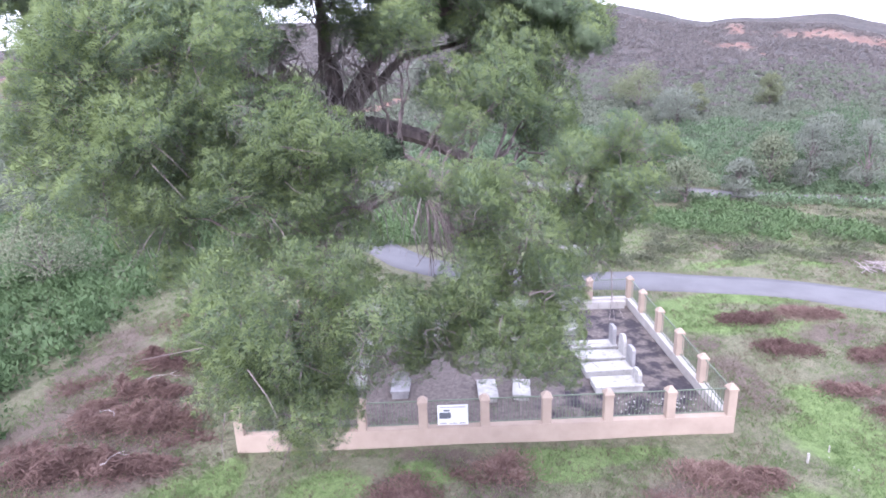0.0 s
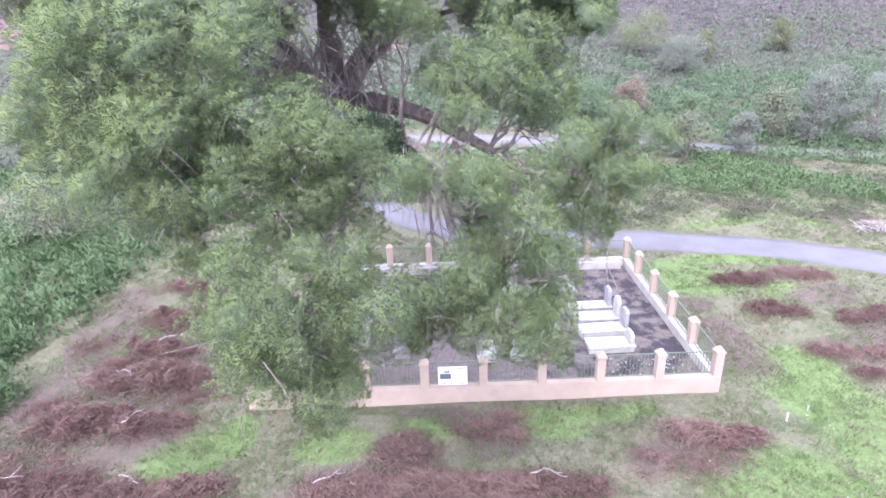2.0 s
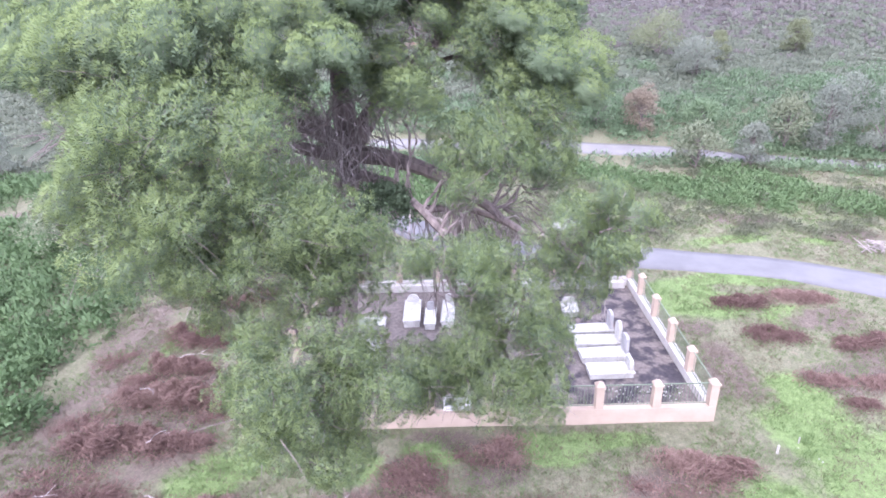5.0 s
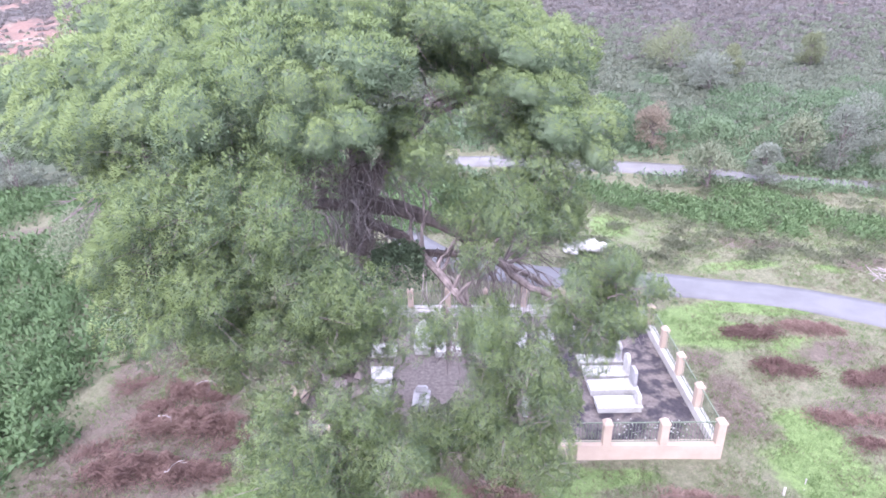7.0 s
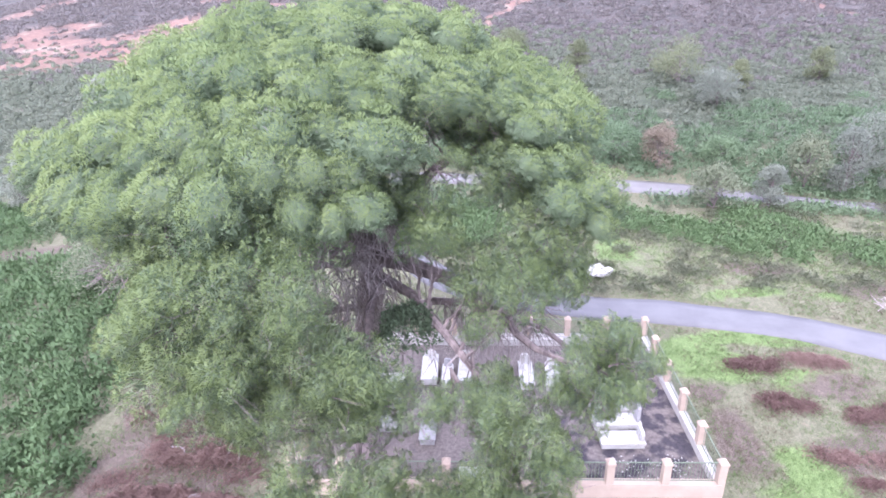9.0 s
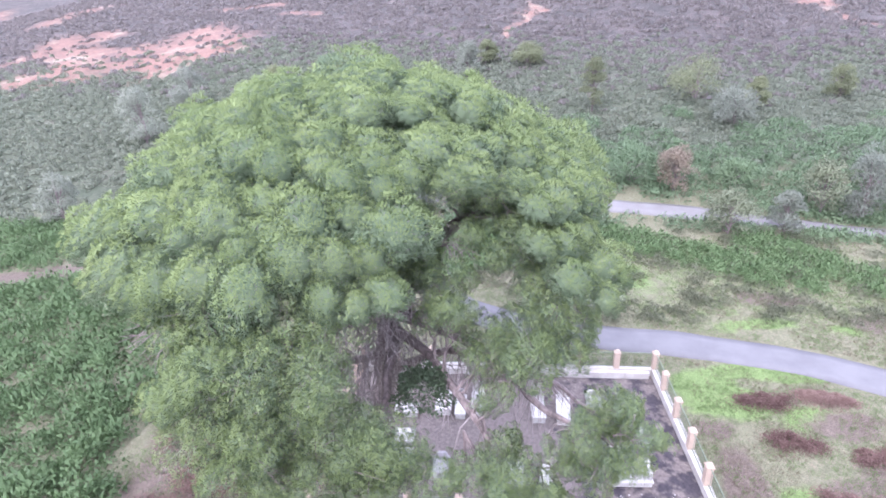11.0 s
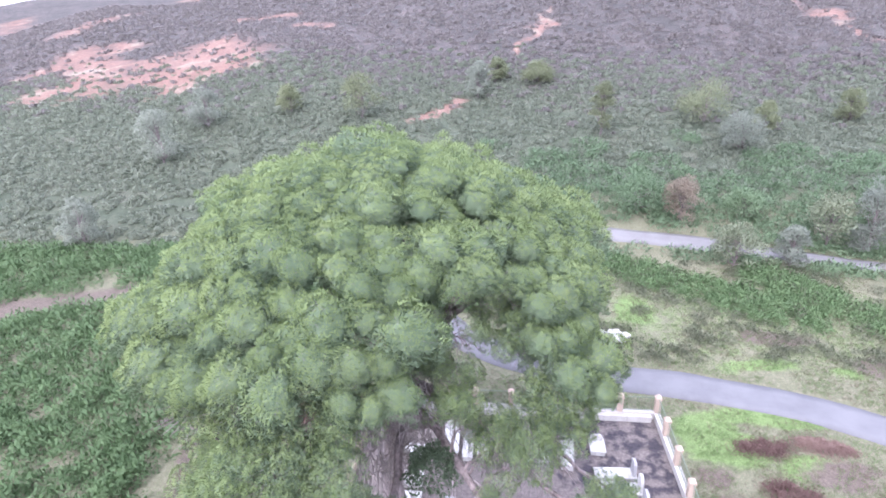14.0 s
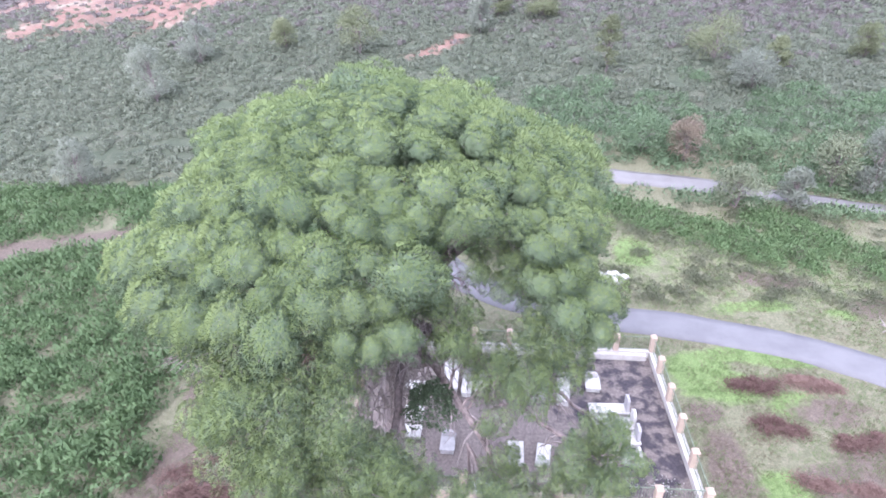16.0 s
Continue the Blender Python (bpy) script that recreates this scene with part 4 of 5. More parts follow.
for group in (MID_BOUGHS, INNER_BOUGHS, SIDE_BOUGHS, LOW_BOUGHS, LOW_INNER_BOUGHS, FILL_BOUGHS, FRONT_BOUGHS, LOW_FRONT_BOUGHS, LEFT_BOUGHS):
    for bx, by, bz, br in group:
        if group not in (FRONT_BOUGHS, LOW_FRONT_BOUGHS, LEFT_BOUGHS) and in_the_open((bx, by, bz), br * 0.55):
            continue
        low_one = group in (LOW_BOUGHS, LOW_INNER_BOUGHS, LOW_FRONT_BOUGHS)
        clump_at((bx, by, bz), br * 0.8, LOW_LOBES if low_one else LOBES, 0.3)
        for k in range(4):
            a, e = rng.uniform(0, 6.28), rng.uniform(-0.45, 0.75)
            clump_at((bx + math.cos(a) * br * 0.75 * math.cos(e), by + math.sin(a) * br * 0.75 * math.cos(e), bz + math.sin(e) * br * 0.75), br * rng.uniform(0.75, 1.1), PADS, 0.3)
        twig_to((bx, by, bz - 0.2), 0.05, 0.018, 0.25)
        for k in range(14):
            a = Vector((bx, by, bz - 0.2 * br)) - BASE + Vector(rng.normal(0, 0.28, 3)) * br
            d = Vector((rng.normal(0, 0.7), rng.normal(-0.2, 0.7), rng.normal(-0.35, 0.5))).normalized() * br * rng.uniform(0.5, 1.05)
            tube(fine_twigs, [a, a + d * 0.55 + Vector(rng.normal(0, 0.04, 3)), a + d], [0.008, 0.006, 0.002], 3)

part("twig_haze", fine_twigs, BARK, pine, "fine grey twigs among the needles")["kind"] = "stuff"

# dead twigs hanging from the limbs
for k in range(150):
    s, r = nodes_of_limbs[int(rng.integers(len(nodes_of_limbs)))]
    if s.y > 16.5 or (k < 60 and (s - HUB).length > 3.2):
        continue
    fall = rng.uniform(0.6, 1.7)
    side = Vector((rng.normal(0, 0.35), rng.normal(0, 0.35), 0))
    bm = bmesh.new()
    a = s - BASE
    tube(bm, [a, a + side * 0.8 + Vector((0, 0, -0.12 * fall)), a + side * 1.3 + Vector((0, 0, -0.55 * fall)), a + side * 1.2 + Vector((rng.normal(0, 0.1), 0, -fall))], [0.028, 0.022, 0.015, 0.006], 4)
    f = a + side * 1.3 + Vector((0, 0, -0.5 * fall))
    for j in range(2):
        tube(bm, [f, f + Vector((rng.normal(0, 0.2), rng.normal(0, 0.2), -0.4 * fall))], [0.012, 0.004], 4)
    part("dead_twig", bm, TWIG, pine)


def dead_fan(at, toward, reach, count):
    """A bare bough that splits into a fan of dead branches."""
    at, toward = Vector(at) - BASE, Vector(toward).normalized()
    for k in range(count):
        d = (toward + Vector(rng.normal(0, 0.32, 3))).normalized() * reach * rng.uniform(0.6, 1.1)
        mid = at + d * 0.5 + Vector((0, 0, 0.12 * reach))
        bm = bmesh.new()
        tube(bm, [at, mid, at + d + Vector((0, 0, -0.1 * reach))], [0.034, 0.022, 0.006], 5)
        for j in range(3):
            e = mid + d * rng.uniform(0, 0.4)
            tube(bm, [e, e + Vector(rng.normal(0, 0.22, 3)) + d * 0.2 + Vector((0, 0, -0.15))], [0.014, 0.004], 4)
        part("dead_branch", bm, BARK, pine)


for at, toward, reach, count in (((-4.0, 12.2, 10.8), (-1, -0.6, -0.1), 1.6, 6), ((1.4, 13.4, 8.9), (1, -0.1, -0.1), 1.8, 7), ((-2.9, 13.6, 12.6), (0.1, -0.7, 0.3), 1.5, 6), ((-5.2, 10.8, 9.6), (-0.5, -0.5, -0.6), 1.3, 5),
                                 ((-7.2, 11.2, 11.6), (-1, -0.3, -0.2), 1.9, 6), ((-1.0, 12.6, 13.2), (0.7, -0.5, 0.2), 1.1, 5), ((0.2, 12.9, 9.4), (0.1, -0.2, -1), 1.5, 7), ((-0.4, 10.6, 9.0), (0.1, -0.3, -1), 1.6, 7), ((1.5, 10.4, 8.2), (0.2, 0, -1), 1.3, 5), ((1.3, 13.5, 9.5), (1, 0, 0.15), 1.9, 6), ((-3.4, 12.8, 11.2), (-0.6, -0.5, 0), 1.3, 7)):
    dead_fan(at, toward, reach, count)
bm = bmesh.new()
for k in range(520):
    a = HUB - BASE + Vector((rng.normal(-0.2, 0.8), rng.normal(-1.0, 0.9), rng.uniform(-2.2, 1.9)))
    fall = rng.uniform(0.4, 1.6)
    side = Vector((rng.normal(0, 0.5), rng.normal(-0.1, 0.4), 0))
    tube(bm, [a, a + side * 0.6 + Vector((0, 0, -0.3 * fall)), a + side + Vector((0, 0, -fall))], [0.021, 0.015, 0.005], 4)
part("twig_tangle", bm, TWIG, pine, "tangle of grey dead twigs hanging at the fork")["kind"] = "stuff"

bm = bmesh.new()
for k in range(110):
    a = Vector((-1.0, 15.2, 8.5)).lerp(Vector((2.0, 14.5, 7.9)), rng.uniform(0, 1)) + Vector(rng.normal(0, 0.12, 3)) - BASE
    fall = rng.uniform(0.9, 2.5)
    side = Vector((rng.normal(0, 0.45), rng.normal(0, 0.4), 0))
    tube(bm, [a, a + side * 0.5 + Vector((0, 0, -0.35 * fall)), a + side + Vector((rng.normal(0, 0.1), 0, -fall))], [0.022, 0.017, 0.005], 4)
part("hanging_deadwood", bm, TWIG, pine, "bare grey twigs hanging under the boughs")["kind"] = "stuff"


# ---- bushes and undergrowth ----
def as_triangles(quads):
    return quads[:, :3]


def leaf_cloud(n, radius, size, flat=0.8, up=0.3, seed=1, narrow=0.5):
    """Leaf blades over a lumpy mound: corners of n quads as (n, 4, 3)."""
    r = np.random.default_rng(seed)
    v = r.normal(0, 1, (n, 3))
    v /= np.linalg.norm(v, axis=1)[:, None]
    v[:, 2] = np.abs(v[:, 2]) * 1.1 - 0.1
    lump = 1 + 0.22 * np.sin(v[:, 0] * 6 + seed) * np.sin(v[:, 1] * 6 + seed * 2) + 0.12 * np.sin(v[:, 2] * 11 + seed)
    c = v * radius * (r.uniform(0.5, 1, n) ** 0.5 * lump)[:, None] * np.array([1, 1, flat])
    d = v + np.array([0, 0, up]) + r.normal(0, 0.6, (n, 3))
    d /= np.linalg.norm(d, axis=1)[:, None]
    w = np.cross(d, r.normal(0, 1, (n, 3)))
    w /= np.linalg.norm(w, axis=1)[:, None]
    s = size * r.uniform(0.6, 1.3, n)[:, None]
    return np.stack([c - d * s, c + w * s * narrow, c + d * s, c - w * s * narrow], 1)


def round_over(me, outward):
    """Bend the leaves' normals towards the mound's own roundness."""
    me.shade_smooth()
    me.normals_split_custom_set_from_vertices((outward / (np.linalg.norm(outward, axis=1)[:, None] + 1e-9)).tolist())


def along_mound(leaves, lift=0.25, crisp=0.8):
    """Leaves turned outwards, and for each corner the direction out of the mound."""
    mid = leaves.mean(1) * (1, 1, 1.2) + (0, 0, lift)
    leaves = face_out(leaves.copy(), mid)
    flat = np.cross(leaves[:, 1] - leaves[:, 0], leaves[:, 2] - leaves[:, 0])
    flat /= np.linalg.norm(flat, axis=1)[:, None] + 1e-9
    mid /= np.linalg.norm(mid, axis=1)[:, None] + 1e-9
    return leaves, np.repeat(mid + flat * crisp, leaves.shape[1], 0)


def scatter(name, spots, clouds, material, label, category, crisp=0.3):
    """Many small bushes in one mesh: spots are x, y, z, scale rows."""
    r = np.random.default_rng(len(spots))
    parts, soft = [], []
    clouds = [along_mound(q, 0.25, crisp) for q in clouds]
    pick = r.integers(len(clouds), size=len(spots))
    turn = r.uniform(0, 6.28, len(spots))
    for i, (x, y, z, s) in enumerate(spots):
        c, q = np.cos(turn[i]), np.sin(turn[i])
        rot = np.array([[c, -q, 0], [q, c, 0], [0, 0, 1]])
        leaves, out = clouds[pick[i]]
        parts.append(leaves.reshape(-1, 3) @ rot.T * s + (x, y, z))
        soft.append(out @ rot.T)
    v = np.concatenate(parts)
    me = mesh_arrays(name, v, np.arange(len(v)).reshape(-1, clouds[0][0].shape[1]))
    me.materials.append(material)
    round_over(me, np.concatenate(soft))
    return tagged(new(name, me), label, category, kind="stuff")


def spots_where(n, x0, x1, y0, y1, keep, lo, hi, seed, lift=0.0):
    r = np.random.default_rng(seed)
    x, y = r.uniform(x0, x1, n), r.uniform(y0, y1, n)
    k = keep(x, y)
    x, y = x[k], y[k]
    return np.stack([x, y, ground_z(x, y) + lift, r.uniform(lo, hi, len(x))], -1)


def thicket_edge(y):
    return -16.9 + 0.25 * np.sin(y * 1.3) + np.clip(y - 27, 0, 30) * 0.35


def in_thicket(x, y):
    clearing = along(x, y, -46, 31.0, -30.5, 36.0, 1.4) > 0.5
    return (x < thicket_edge(y)) & ~clearing


DENSE = [as_triangles(leaf_cloud(140, 0.62, 0.094, 1.05, 0.5, s, 0.75)) for s in range(1, 6)]
scatter("bramble_thicket", spots_where(2900, -60, -9, 13, 44, in_thicket, 0.6, 1.9, 11), DENSE, BRAMBLE, "dense green bramble thicket beside the graveyard", "thicket")
COARSE = [as_triangles(leaf_cloud(100, 0.8, 0.105, 0.8, 0.4, s, 0.8)) for s in range(6, 11)]


def near_road(x, y):
    band = np.maximum(along(x, y, 9.0, 42.4, 20.6, 35.5, 1.9), along(x, y, 21.0, 40.6, 27.5, 33.0, 1.7))
    band = np.maximum(band, along(x, y, -14, 37, -1, 40, 4.0))
    return (band + 0.35 * wobble(x, y, 0.9, 4.0) > 0.5) & (np.abs(y - track_y(x)) > 1.2)


scatter("roadside_bushes", spots_where(4200, -18, 34, 31, 46, near_road, 0.35, 1.15, 12), COARSE, BRAMBLE, "green bushes on the bank above the lane", "bushes")
scatter("far_bushes", spots_where(4300, -30, 75, 43, 70, lambda x, y: ((np.abs(y - track_y(x)) > 1.5) | (x < -9)) & (wobble(x, y, 0.2, 2.0) > -0.75) & (x > -22 + 6 * wobble(x, y, 0.1, 1.0)) & (y < 61 + 9 * wobble(x, y, 0.25, 3.0)), 0.6, 1.6, 13), COARSE, FARGREEN, "green scrub at the foot of the hill", "bushes")
scatter("trackside_bushes", spots_where(1100, -9, 46, 39.5, 46.6, lambda x, y: (np.abs(y - track_y(x)) > 1.35) & ((y > track_y(x)) | ((x > 17) & (track_y(x) - y < 2.6))), 0.6, 1.35, 16), COARSE, FARGREEN, "grey green bushes along the dirt track", "bushes")
SPARSE = [as_triangles(leaf_cloud(20, 0.62, 0.33, 0.7, 0.3, s, 0.9)) for s in range(11, 16)]


def off_scar(x, y):
    bad = np.zeros_like(x)
    for c in SLIPS + PATHS:
        bad = np.maximum(bad, along(x + wobble(x, y, 0.16, 2.0) * 4.5, y + wobble(x, y, 0.2, 4.0) * 4.5, *c))
    r = np.random.default_rng(len(x))
    return bad < r.uniform(0.15, 1.2, len(x))


scatter("hill_scrub", spots_where(24000, -100, 80, 43, 118, lambda x, y: off_scar(x, y) & ((y > 54) | (x < -16)) & (wobble(x, y, 0.9, 5.0) + 0.6 > (y - 88 + 5 * np.clip((x + 4) / 14, 0, 1)) / 18), 0.35, 1.0, 14), SPARSE, SCRUB, "grey green scrub on the hillside", "scrub", 0.05)
scatter("hill_heath", spots_where(17000, -150, 130, 62, 200, lambda x, y: off_scar(x, y) & (wobble(x, y, 0.8, 7.0) < (y - 84 + 8 * np.clip((x + 4) / 14, 0, 1)) / 12), 0.45, 1.25, 15), SPARSE, SCRUB_PURPLE, "purplish winter heath on the hillside", "heath", 0.05)


def bracken_patch(x, y, rx, ry, h, n, seed):
    """A heap of collapsed dead bracken: ragged tussocks of arching stalks and withered fronds."""
    r = np.random.default_rng(seed)
    lumps = 4 + int(4 * rx)
    lx, ly = np.linspace(-1, 1, lumps) * rx * r.uniform(0.8, 1.05, lumps), r.normal(0, 0.5, lumps) * ry
    lr, lh = r.uniform(0.35, 0.75, lumps) * min(1, 0.4 + ry), r.uniform(0.35, 1.0, lumps) * h
    i = r.integers(lumps, size=n)
    a, rad = r.uniform(0, 6.28, n), np.abs(r.normal(0, 0.75, n))
    px, py = lx[i] + rad * np.cos(a) * lr[i] * 1.4, ly[i] + rad * np.sin(a) * lr[i]
    pz = ground_z(x + px, y + py) - gz(x, y) + lh[i] * np.exp(-rad ** 2 * 1.1) * r.uniform(0.0, 1.0, n) ** 0.7
    c = np.stack([px, py, pz], -1)
    lean = r.normal(0, 0.35, 2)
    d = np.stack([np.cos(a) * 0.35 + lean[0], np.sin(a) * 0.35 + lean[1], np.full(n, 0.55)], -1) + r.normal(0, 0.5, (n, 3))
    d /= np.linalg.norm(d, axis=1)[:, None]
    w = np.cross(d, r.normal(0, 1, (n, 3)))
    w /= np.linalg.norm(w, axis=1)[:, None]
    ln = r.uniform(0.05, 0.24, n)[:, None]
    wd = r.uniform(0.006, 0.017, n)[:, None]
    bend = np.array([0, 0, -1.0]) * ln * 0.35
    v = np.stack([c - d * ln, c + w * wd, c + d * ln + bend, c - w * wd], 1).reshape(-1, 3)
    me = mesh_arrays("fronds", v, np.arange(len(v)).reshape(-1, 4))
    me.materials.append(BRACKEN)
    ob = tagged(new("dead_bracken"), "heap of collapsed reddish brown dead bracken on the grass", "bracken", "heaps of dead bracken")
    fronds = new("fronds", me)
    fronds.parent = ob
    fronds["kind"] = "stuff"
    for k in range(4 + int(5 * rx)):
        i = int(r.integers(lumps))
        a, reach = r.uniform(0, 6.28), r.uniform(0.25, 0.6)
        foot = Vector((lx[i], ly[i], gz(x + lx[i], y + ly[i]) - gz(x, y) - 0.05))
        tip = foot + Vector((math.cos(a) * reach, math.sin(a) * reach, lh[i] * r.uniform(0.4, 1.0)))
        bm = bmesh.new()
        tube(bm, [foot, foot.lerp(tip, 0.5) + Vector((0, 0, 0.08 + 0.4 * lh[i])), tip], [0.010, 0.008, 0.004], 4)
        part("stalk", bm, BRACKEN, ob)
    return place(ob, x, y, gz(x, y))


HEAPS_BY_LANE = [(13.9, 23.0, 0.95, 0.36, 0.42), (17.0, 23.5, 1.05, 0.34, 0.44), (14.1, 20.5, 0.95, 0.3, 0.42), (17.5, 20.0, 1.0, 0.32, 0.44), (14.6, 17.45, 0.6, 0.24, 0.38), (16.55, 17.25, 0.45, 0.3, 0.38), (15.1, 16.25, 0.35, 0.18, 0.3)]
HEAPS_IN_FRONT = [(7.7, 13.35, 0.75, 0.35, 0.55), (8.9, 13.15, 0.6, 0.28, 0.42), (6.8, 12.4, 1.5, 0.7, 0.08), (1.55, 14.0, 0.4, 0.5, 0.4), (0.6, 13.8, 0.7, 0.4, 0.12), (-1.5, 13.0, 0.55, 0.55, 0.22),
                  (-3.2, 11.5, 1.0, 0.4, 0.42), (-1.2, 11.6, 1.1, 0.4, 0.45), (1.0, 11.6, 1.2, 0.4, 0.48), (3.0, 11.4, 1.0, 0.35, 0.4)]
HEAPS_BY_THICKET = [(-11.7, 24.0, 1.9, 0.55, 0.85), (-11.9, 21.1, 1.15, 0.6, 0.85), (-11.9, 18.95, 1.2, 0.4, 0.75), (-11.4, 17.0, 2.0, 0.55, 0.9), (-11.7, 14.65, 2.25, 0.5, 0.9), (-12.5, 11.9, 1.5, 0.45, 0.6),
                    (-8.0, 11.6, 1.1, 0.35, 0.5), (-10.4, 11.5, 1.0, 0.4, 0.5), (-13.4, 18.2, 0.4, 0.3, 0.35), (-13.6, 13.2, 1.2, 0.5, 0.14), (-14.5, 15.8, 0.9, 0.7, 0.12), (-15.2, 19.0, 0.6, 0.9, 0.12), (-9.3, 16.0, 0.8, 0.4, 0.12)]
for k, (bx, by, rx, ry, bh) in enumerate(HEAPS_BY_LANE + HEAPS_IN_FRONT + HEAPS_BY_THICKET):
    bracken_patch(bx, by, rx, ry, bh, int((1800 if bh < 0.15 else 11500) * rx * ry) + 300, 100 + k)


def bent_stick(name, x, y, z, length, thick, rz, material, label, category, group, seed):
    """A bare crooked stalk lying over what grows there."""
    r = np.random.default_rng(seed)
    bm = bmesh.new()
    line = [Vector((length * (k / 6 - 0.5), r.normal(0, 0.05) * length, 0.12 * length * math.sin(math.pi * k / 6) + r.normal(0, 0.02))) for k in range(7)]
    tube(bm, line, [thick * (1 - 0.1 * k) for k in range(7)], 5)
    fork = line[4] + Vector((0.22 * length, r.normal(0, 0.2) * length, 0.08))
    tube(bm, [line[4], fork], [thick * 0.6, thick * 0.3], 4)
    return place(tagged(part(name, bm, material), label, category, group), x, y, z, rz)


for k, (x, y, up, ln, rz) in enumerate(((-11.2, 18.7, 0.75, 1.3, 5), (-12.3, 16.8, 0.6, 0.9, -20), (-10.6, 14.3, 0.6, 0.8, 40), (-13.0, 11.8, 0.5, 0.9, 15), (-9.4, 11.7, 0.45, 0.8, -30), (-3.6, 11.6, 0.4, 0.9, 25), (2.6, 11.5, 0.45, 1.0, -15))):
    bent_stick("dead_stalk", x, y, gz(x, y) + up, ln, 0.022, rz, TWIG, "pale bare stalk lying over the dead bracken", "stalk", "bare stalks on the bracken", 300 + k)
pile = place(tagged(new("brushwood_pile"), "pile of pale cut brushwood beside the lane", "brushwood"), 23.9, 28.1, gz(23.9, 28.1))
r = np.random.default_rng(8)
for k in range(34):
    bm = bmesh.new()
    ln = r.uniform(0.5, 1.3)
    tube(bm, [(-ln / 2, 0, 0), (0, r.normal(0, 0.05), r.uniform(0, 0.08)), (ln / 2, r.normal(0, 0.08), 0)], [0.03, 0.025, 0.012], 5)
    stick = part("stick", bm, TWIG, pile)
    stick.matrix_basis = pose(r.normal(0, 0.4), r.normal(0, 0.25), 0.05 + 0.012 * k, r.uniform(-12, 12), r.uniform(-20, 20), r.uniform(0, 360))


def small_tree(x, y, height, width, material, label, seed, bushy=0.03, leaves=5200, narrow=0.5):
    """A tree or tall shrub: a forked trunk and a crown of many leaf sprays with gaps."""
    r = np.random.default_rng(seed)
    top = place(tagged(new("small_tree"), label, "tree", "trees on the slope"), x, y, gz(x, y) - 0.05)
    bm = bmesh.new()
    tube(bm, [(0, 0, -0.2), (0.05 * width, 0, height * 0.25), (0.02 * width, 0.03 * width, height * 0.8)], [0.035 * height ** 0.7, 0.024 * height ** 0.7, 0.01], 6)
    tips = []
    for k in range(34):
        f = r.uniform(bushy, 0.95)
        a = r.uniform(0, 6.28)
        reach = width / 2 * math.sin(math.pi * min(1, 0.25 + 0.75 * f)) ** 0.7 * r.uniform(0.55, 1.0)
        tip = Vector((math.cos(a) * reach, math.sin(a) * reach, height * (0.1 + 0.88 * f)))
        tips.append(tip)
        s = Vector((0.03, 0, height * max(0.05, f * 0.75 - 0.1)))
        tube(bm, [s, s.lerp(tip, 0.55) + Vector((0, 0, 0.05 * height)), tip], [0.013 * height ** 0.6, 0.009 * height ** 0.6, 0.005], 4)
    part("trunk", bm, BARK, top)
    per, size = leaves // 34, 0.05 + 0.0008 * y
    quads = [along_mound(leaf_cloud(per, width * 0.25, size, 0.9, 0.4, seed * 31 + i, narrow), width * 0.08, 0.15) for i in range(len(tips))]
    v = np.concatenate([q + np.array(t) for (q, out), t in zip(quads, tips)]).reshape(-1, 3)
    me = mesh_arrays("crown", v, np.arange(len(v)).reshape(-1, 4))
    me.materials.append(material)
    round_over(me, np.concatenate([out + (np.array(t) - (0, 0, height * 0.45)) / height * 0.8 for (q, out), t in zip(quads, tips)]))
    ob = new("crown", me)
    ob.parent = top
    return top


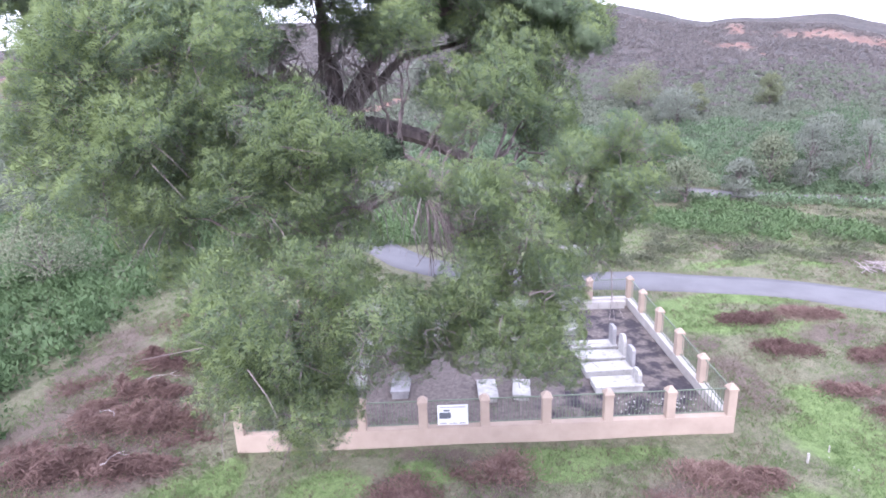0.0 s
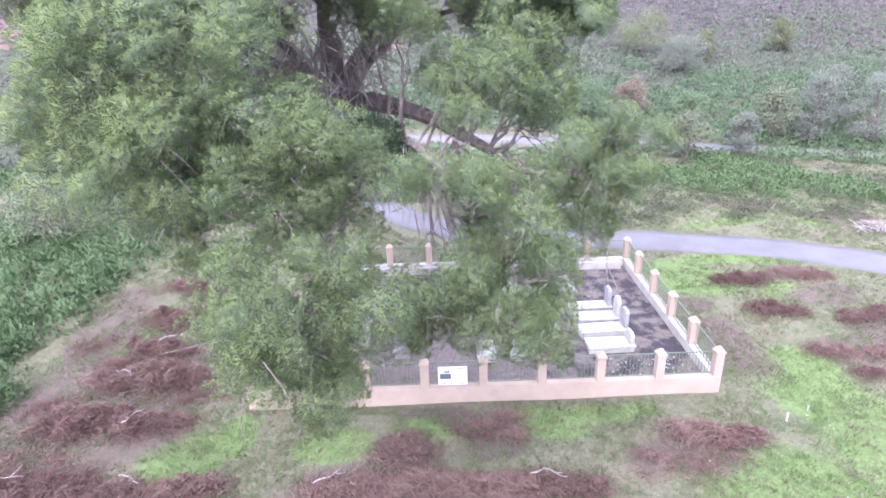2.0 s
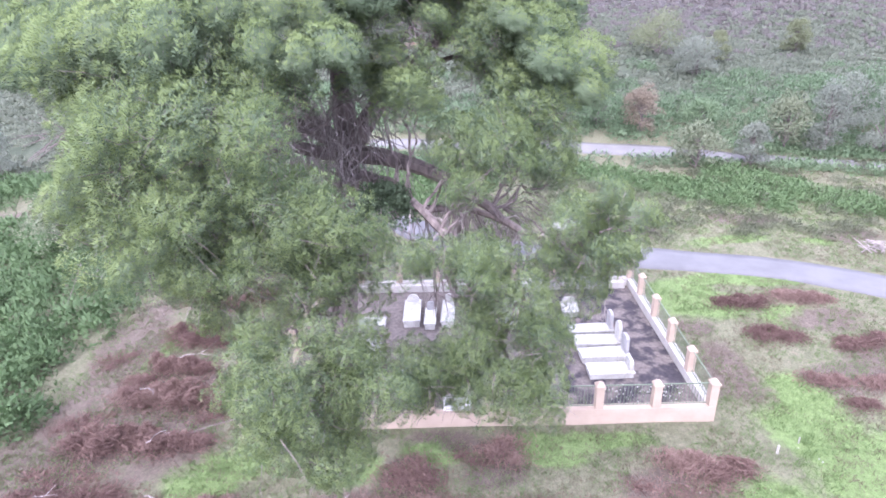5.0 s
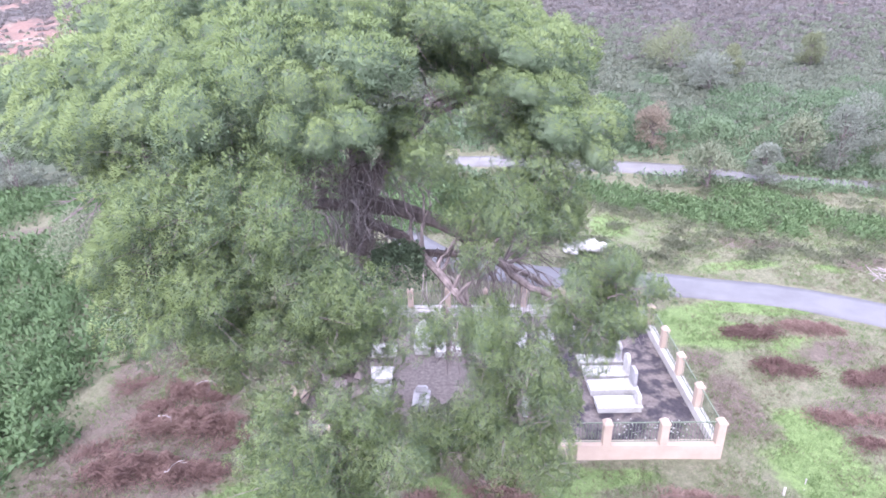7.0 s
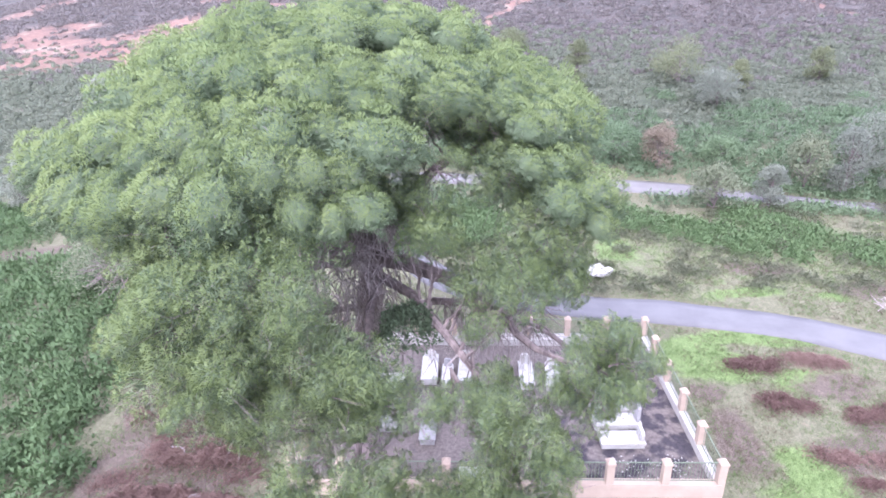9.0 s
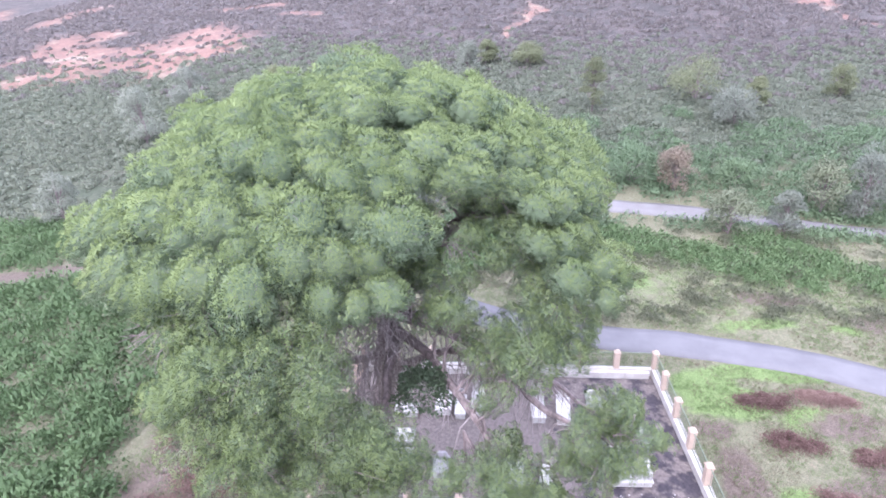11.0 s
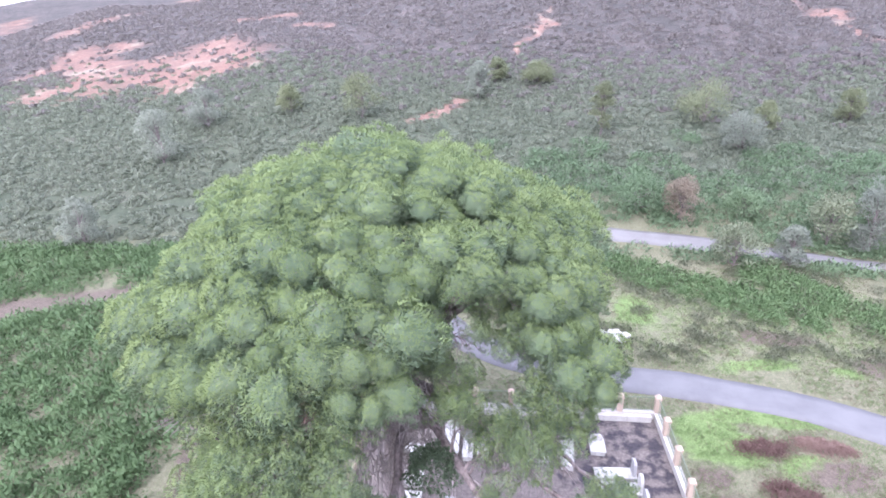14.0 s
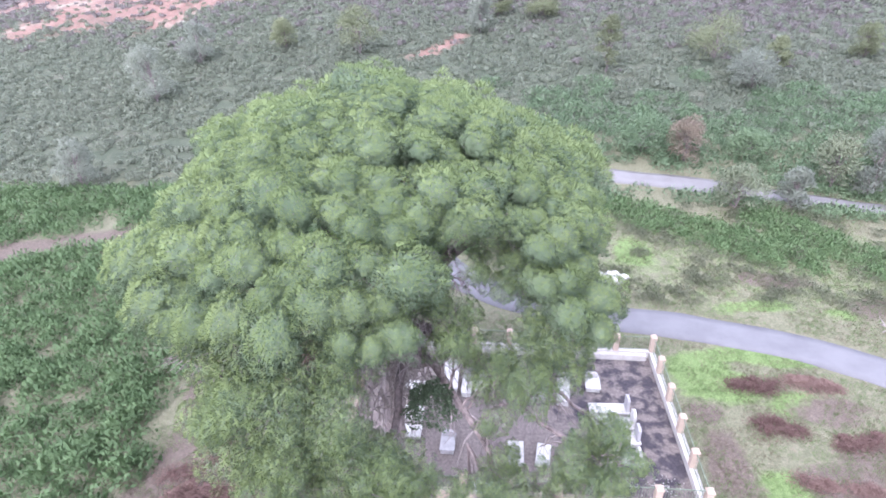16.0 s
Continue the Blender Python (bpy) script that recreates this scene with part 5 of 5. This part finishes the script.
for k, (x, y, h, w, mt, lb) in enumerate(((24.6, 69.6, 4.6, 6.0, MOSS, "round dark green bush on the hillside"), (11.8, 66.2, 6.2, 2.6, MOSS, "slender green tree on the hillside"), (16.6, 48.8, 4.3, 2.9, RUST, "small tree with rusty winter leaves"),
                                          (19.2, 42.4, 3.4, 3.6, OLIVE, "silvery leaved bush beside the dirt track"), (23.6, 42.6, 3.3, 2.3, GREYLEAF, "thin grey green bush beside the dirt track"), (27.6, 45.3, 5.0, 3.2, OLIVE, "silvery leaved tree beside the dirt track"),
                                          (22.4, 49.6, 2.4, 3.4, FARGREEN, "low green bush behind the dirt track"), (33.6, 48.0, 5.0, 3.6, GREYLEAF, "grey green tree behind the dirt track"), (13.0, 50.2, 3.2, 4.6, FARGREEN, "dark green bush behind the dirt track"), (36.5, 50.0, 5.0, 5.0, FARGREEN, "dark green tree behind the dirt track"), (30.4, 44.6, 5.6, 2.8, GREYLEAF, "tall grey green tree beside the dirt track"), (34.6, 43.8, 5.6, 3.4, GREYLEAF, "grey green tree beside the dirt track"),
                                          (-40.2, 44.0, 5.0, 3.0, GREYLEAF, "grey leaved tree in the thicket"), (-42.3, 61.8, 6.4, 4.4, GREYLEAF, "grey leaved tree on the hillside"), (-41.3, 71.9, 5.2, 4.2, GREYLEAF, "grey leaved tree on the hillside"),
                                          (-30.0, 74.8, 3.6, 3.2, MOSS, "dark green tree on the hillside"), (-19.0, 72.2, 5.6, 4.6, MOSS, "dark green tree on the hillside"), (-3.7, 80.7, 5.2, 3.0, GREYLEAF, "grey leaved tree on the hillside"),
                                          (-0.9, 87.6, 3.2, 2.8, MOSS, "green bush on the hillside"), (5.2, 85.2, 2.8, 4.0, MOSS, "low green bush on the hillside"), (42.6, 72.1, 3.8, 3.0, MOSS, "yellowish green bush on the hillside"), (31.7, 69.2, 3.6, 2.2, MOSS, "pale green bush on the hillside"), (26.8, 62.9, 4.0, 4.2, GREYLEAF, "grey leaved bush on the hillside"),
                                          (-23.6, 29.8, 3.8, 4.4, OLIVE, "drooping grey leaved bush in the thicket"), (-19.5, 39.5, 4.0, 4.4, BRAMBLE, "dark green bush behind the graveyard"))):
    small_tree(x, y, h, w, mt, lb, 40 + k)


# ---- grass tufts ----
def grass_field(name, n, keep, material, label, height, seed):
    """Short blades of grass in small tufts over the nearer ground."""
    r = np.random.default_rng(seed)
    x, y = r.uniform(-17, 32, n), 8.5 + 33.5 * r.uniform(0, 1, n) ** 1.15
    inside = (x > FX0 - 0.2) & (x < FX1 + 0.2) & (y > FY - 0.35) & (y < BY + 0.2)
    k = keep(x, y) & ~inside & ~on_road(x, y)
    x, y = np.repeat(x[k], 6), np.repeat(y[k], 6)
    x, y = x + r.normal(0, 0.07, len(x)), y + r.normal(0, 0.07, len(y))
    c = np.stack([x, y, ground_z(x, y) - 0.02], -1)
    d = np.stack([r.normal(0, 0.5, len(x)), r.normal(0, 0.5, len(x)), np.ones(len(x))], -1) * (height * r.uniform(0.5, 1.2, len(x)))[:, None]
    w = np.cross(d, r.normal(0, 1, d.shape))
    w = w / np.linalg.norm(w, axis=1)[:, None] * 0.014
    v = np.stack([c - w, c + w, c + d], 1).reshape(-1, 3)
    me = mesh_arrays(name, v, np.arange(len(v)).reshape(-1, 3))
    me.materials.append(material)
    return tagged(new(name, me), label, "grass", kind="stuff")


def on_road(x, y):
    mid = np.interp(x, [a for a, b in LANE], [b for a, b in LANE])
    return (np.abs(y - mid) < np.interp(x, [-6, -2, 2, 17, 22, 30], [3.2, 2.2, 1.35, 1.35, 1.6, 1.9])) & (x > -10)


grass_field("grass", 56000, lambda x, y: wobble(x, y, 0.8, 1.0) > -0.25, GRASS, "short green winter grass", 0.12, 61)
grass_field("dry_grass", 30000, lambda x, y: wobble(x, y, 0.6, 5.0) > -0.1, STRAW, "straw coloured dry grass", 0.13, 62)

# ---- heap of white rubble beyond the lane ----
heap = place(tagged(new("rubble_heap"), "heap of white rubble dumped beyond the lane", "rubble"), 7.5, 31.9, gz(7.5, 31.9))
r = np.random.default_rng(5)
for k in range(26):
    bm = bmesh.new()
    bmesh.ops.create_icosphere(bm, subdivisions=1, radius=1)
    sx, sy, sz = r.uniform(0.18, 0.5, 3) * (1, 1, 0.7)
    for v in bm.verts:
        v.co = Vector((v.co.x * sx, v.co.y * sy, v.co.z * sz)) * (1 + float(r.normal(0, 0.13)))
    ob = part("chunk", bm, MARBLE, heap)
    dx, dy = r.normal(0, 0.6), r.normal(0, 0.32)
    ob.matrix_basis = pose(dx, dy, gz(7.5 + dx, 31.9 + dy) - gz(7.5, 31.9) + sz * 0.5 + max(0, 0.35 - abs(dx) * 0.3), *r.uniform(-25, 25, 3))

# white marker stakes in the grass
for sx, sy, tall, half in ((10.7, 13.9, 0.34, 0.03), (11.7, 14.4, 0.24, 0.018)):
    stake = place(tagged(new("marker_stake"), "short white marker stake in the grass", "stake", "marker stakes"), sx, sy, gz(sx, sy))
    bm = bmesh.new()
    box(bm, -half, half, -half, half, -0.2, tall, 0.008)
    part("shaft", bm, WHITE, stake)

# ---- ivy on the pine's trunk ----
ivy_me = mesh_arrays("ivy", (leaf_cloud(3600, 0.72, 0.042, 1.15, 0.1, 77, 0.7) + np.array((1.4, -3.2, -0.75)) + np.array(HUB - BASE)).reshape(-1, 3), np.arange(14400).reshape(-1, 4))
ivy_me.materials.append(IVY)
ivy = new("ivy", ivy_me)
ivy.parent = pine
ivy["label"] = "dark green ivy clump on the pine's fork"

# low tussocks between the lane and the bushes, and lumps of lush grass in the lawn
LUMPS = [as_triangles(leaf_cloud(46, 0.8, 0.16, 0.45, 0.7, s, 0.3)) for s in range(21, 26)]


def on_lawn(x, y):
    inside = (x > FX0 - 0.5) & (x < FX1 + 0.5) & (y > FY - 0.6) & (y < BY + 0.5)
    return ~inside & ~on_road(x, y) & (x > -15) & (wobble(x, y, 0.9, 2.0) > -0.1)


YARD_GRASS = np.random.default_rng(73).uniform((-6.6, 15.85, 0), (8.8, 16.9, 1), (170, 3))
scatter("weeds", np.stack([YARD_GRASS[:, 0], YARD_GRASS[:, 1], yard_z(YARD_GRASS[:, 1]) - 0.02, 0.1 + 0.22 * YARD_GRASS[:, 2] ** 2], -1), LUMPS, GRASS, "weeds and grass inside the front railing", "grass")
scatter("grass_lumps", spots_where(2400, -15, 24, 9, 34, on_lawn, 0.08, 0.34, 72), LUMPS, GRASS, "low lumps of lush green grass", "grass")
scatter("meadow_tussocks", spots_where(2100, -2, 34, 29.6, 43, lambda x, y: ~on_road(x, y) & (wobble(x, y, 0.5, 6.0) > -0.1), 0.18, 0.72, 71), COARSE, PALEBUSH, "low grey green tussocks in the meadow", "tussocks")

# ---- small things ----
def pebbles(name, spots, lo, hi, material, label, category, seed):
    """Small rounded stones, sunk a little into the ground."""
    r = np.random.default_rng(seed)
    bm = bmesh.new()
    bmesh.ops.create_icosphere(bm, subdivisions=1, radius=1)
    shape = bpy.data.meshes.new(name)
    for v in bm.verts:
        v.co = v.co * (1 + 0.2 * noise.noise(v.co * 2.3))
    bm.to_mesh(shape)
    bm.free()
    shape.materials.append(material)
    for x, y, z in spots:
        ob = tagged(new(name, shape), label, category, label)
        k = r.uniform(lo, hi)
        ob.matrix_basis = Matrix.LocRotScale((x, y, z + k * 0.25), Euler(r.uniform(0, 6, 3)), Vector((k, k * r.uniform(0.6, 1), k * 0.6)))


r = np.random.default_rng(9)
pebbles("pale_stone", [(x, y, gz(x, y)) for x, y in zip(r.uniform(5.5, 12.5, 8), r.uniform(10.8, 14.2, 8))], 0.02, 0.05, MARBLE, "small pale stone lying in the grass", "stone", 91)
pebbles("white_flower", [(x, y, yard_z(y) + 0.1) for x, y in zip(r.uniform(5.4, 8.7, 90), r.normal(16.6, 0.3, 90).clip(16.05, 17.6))], 0.02, 0.045, MARBLE, "small white flower head in the graveyard", "flower", 92)
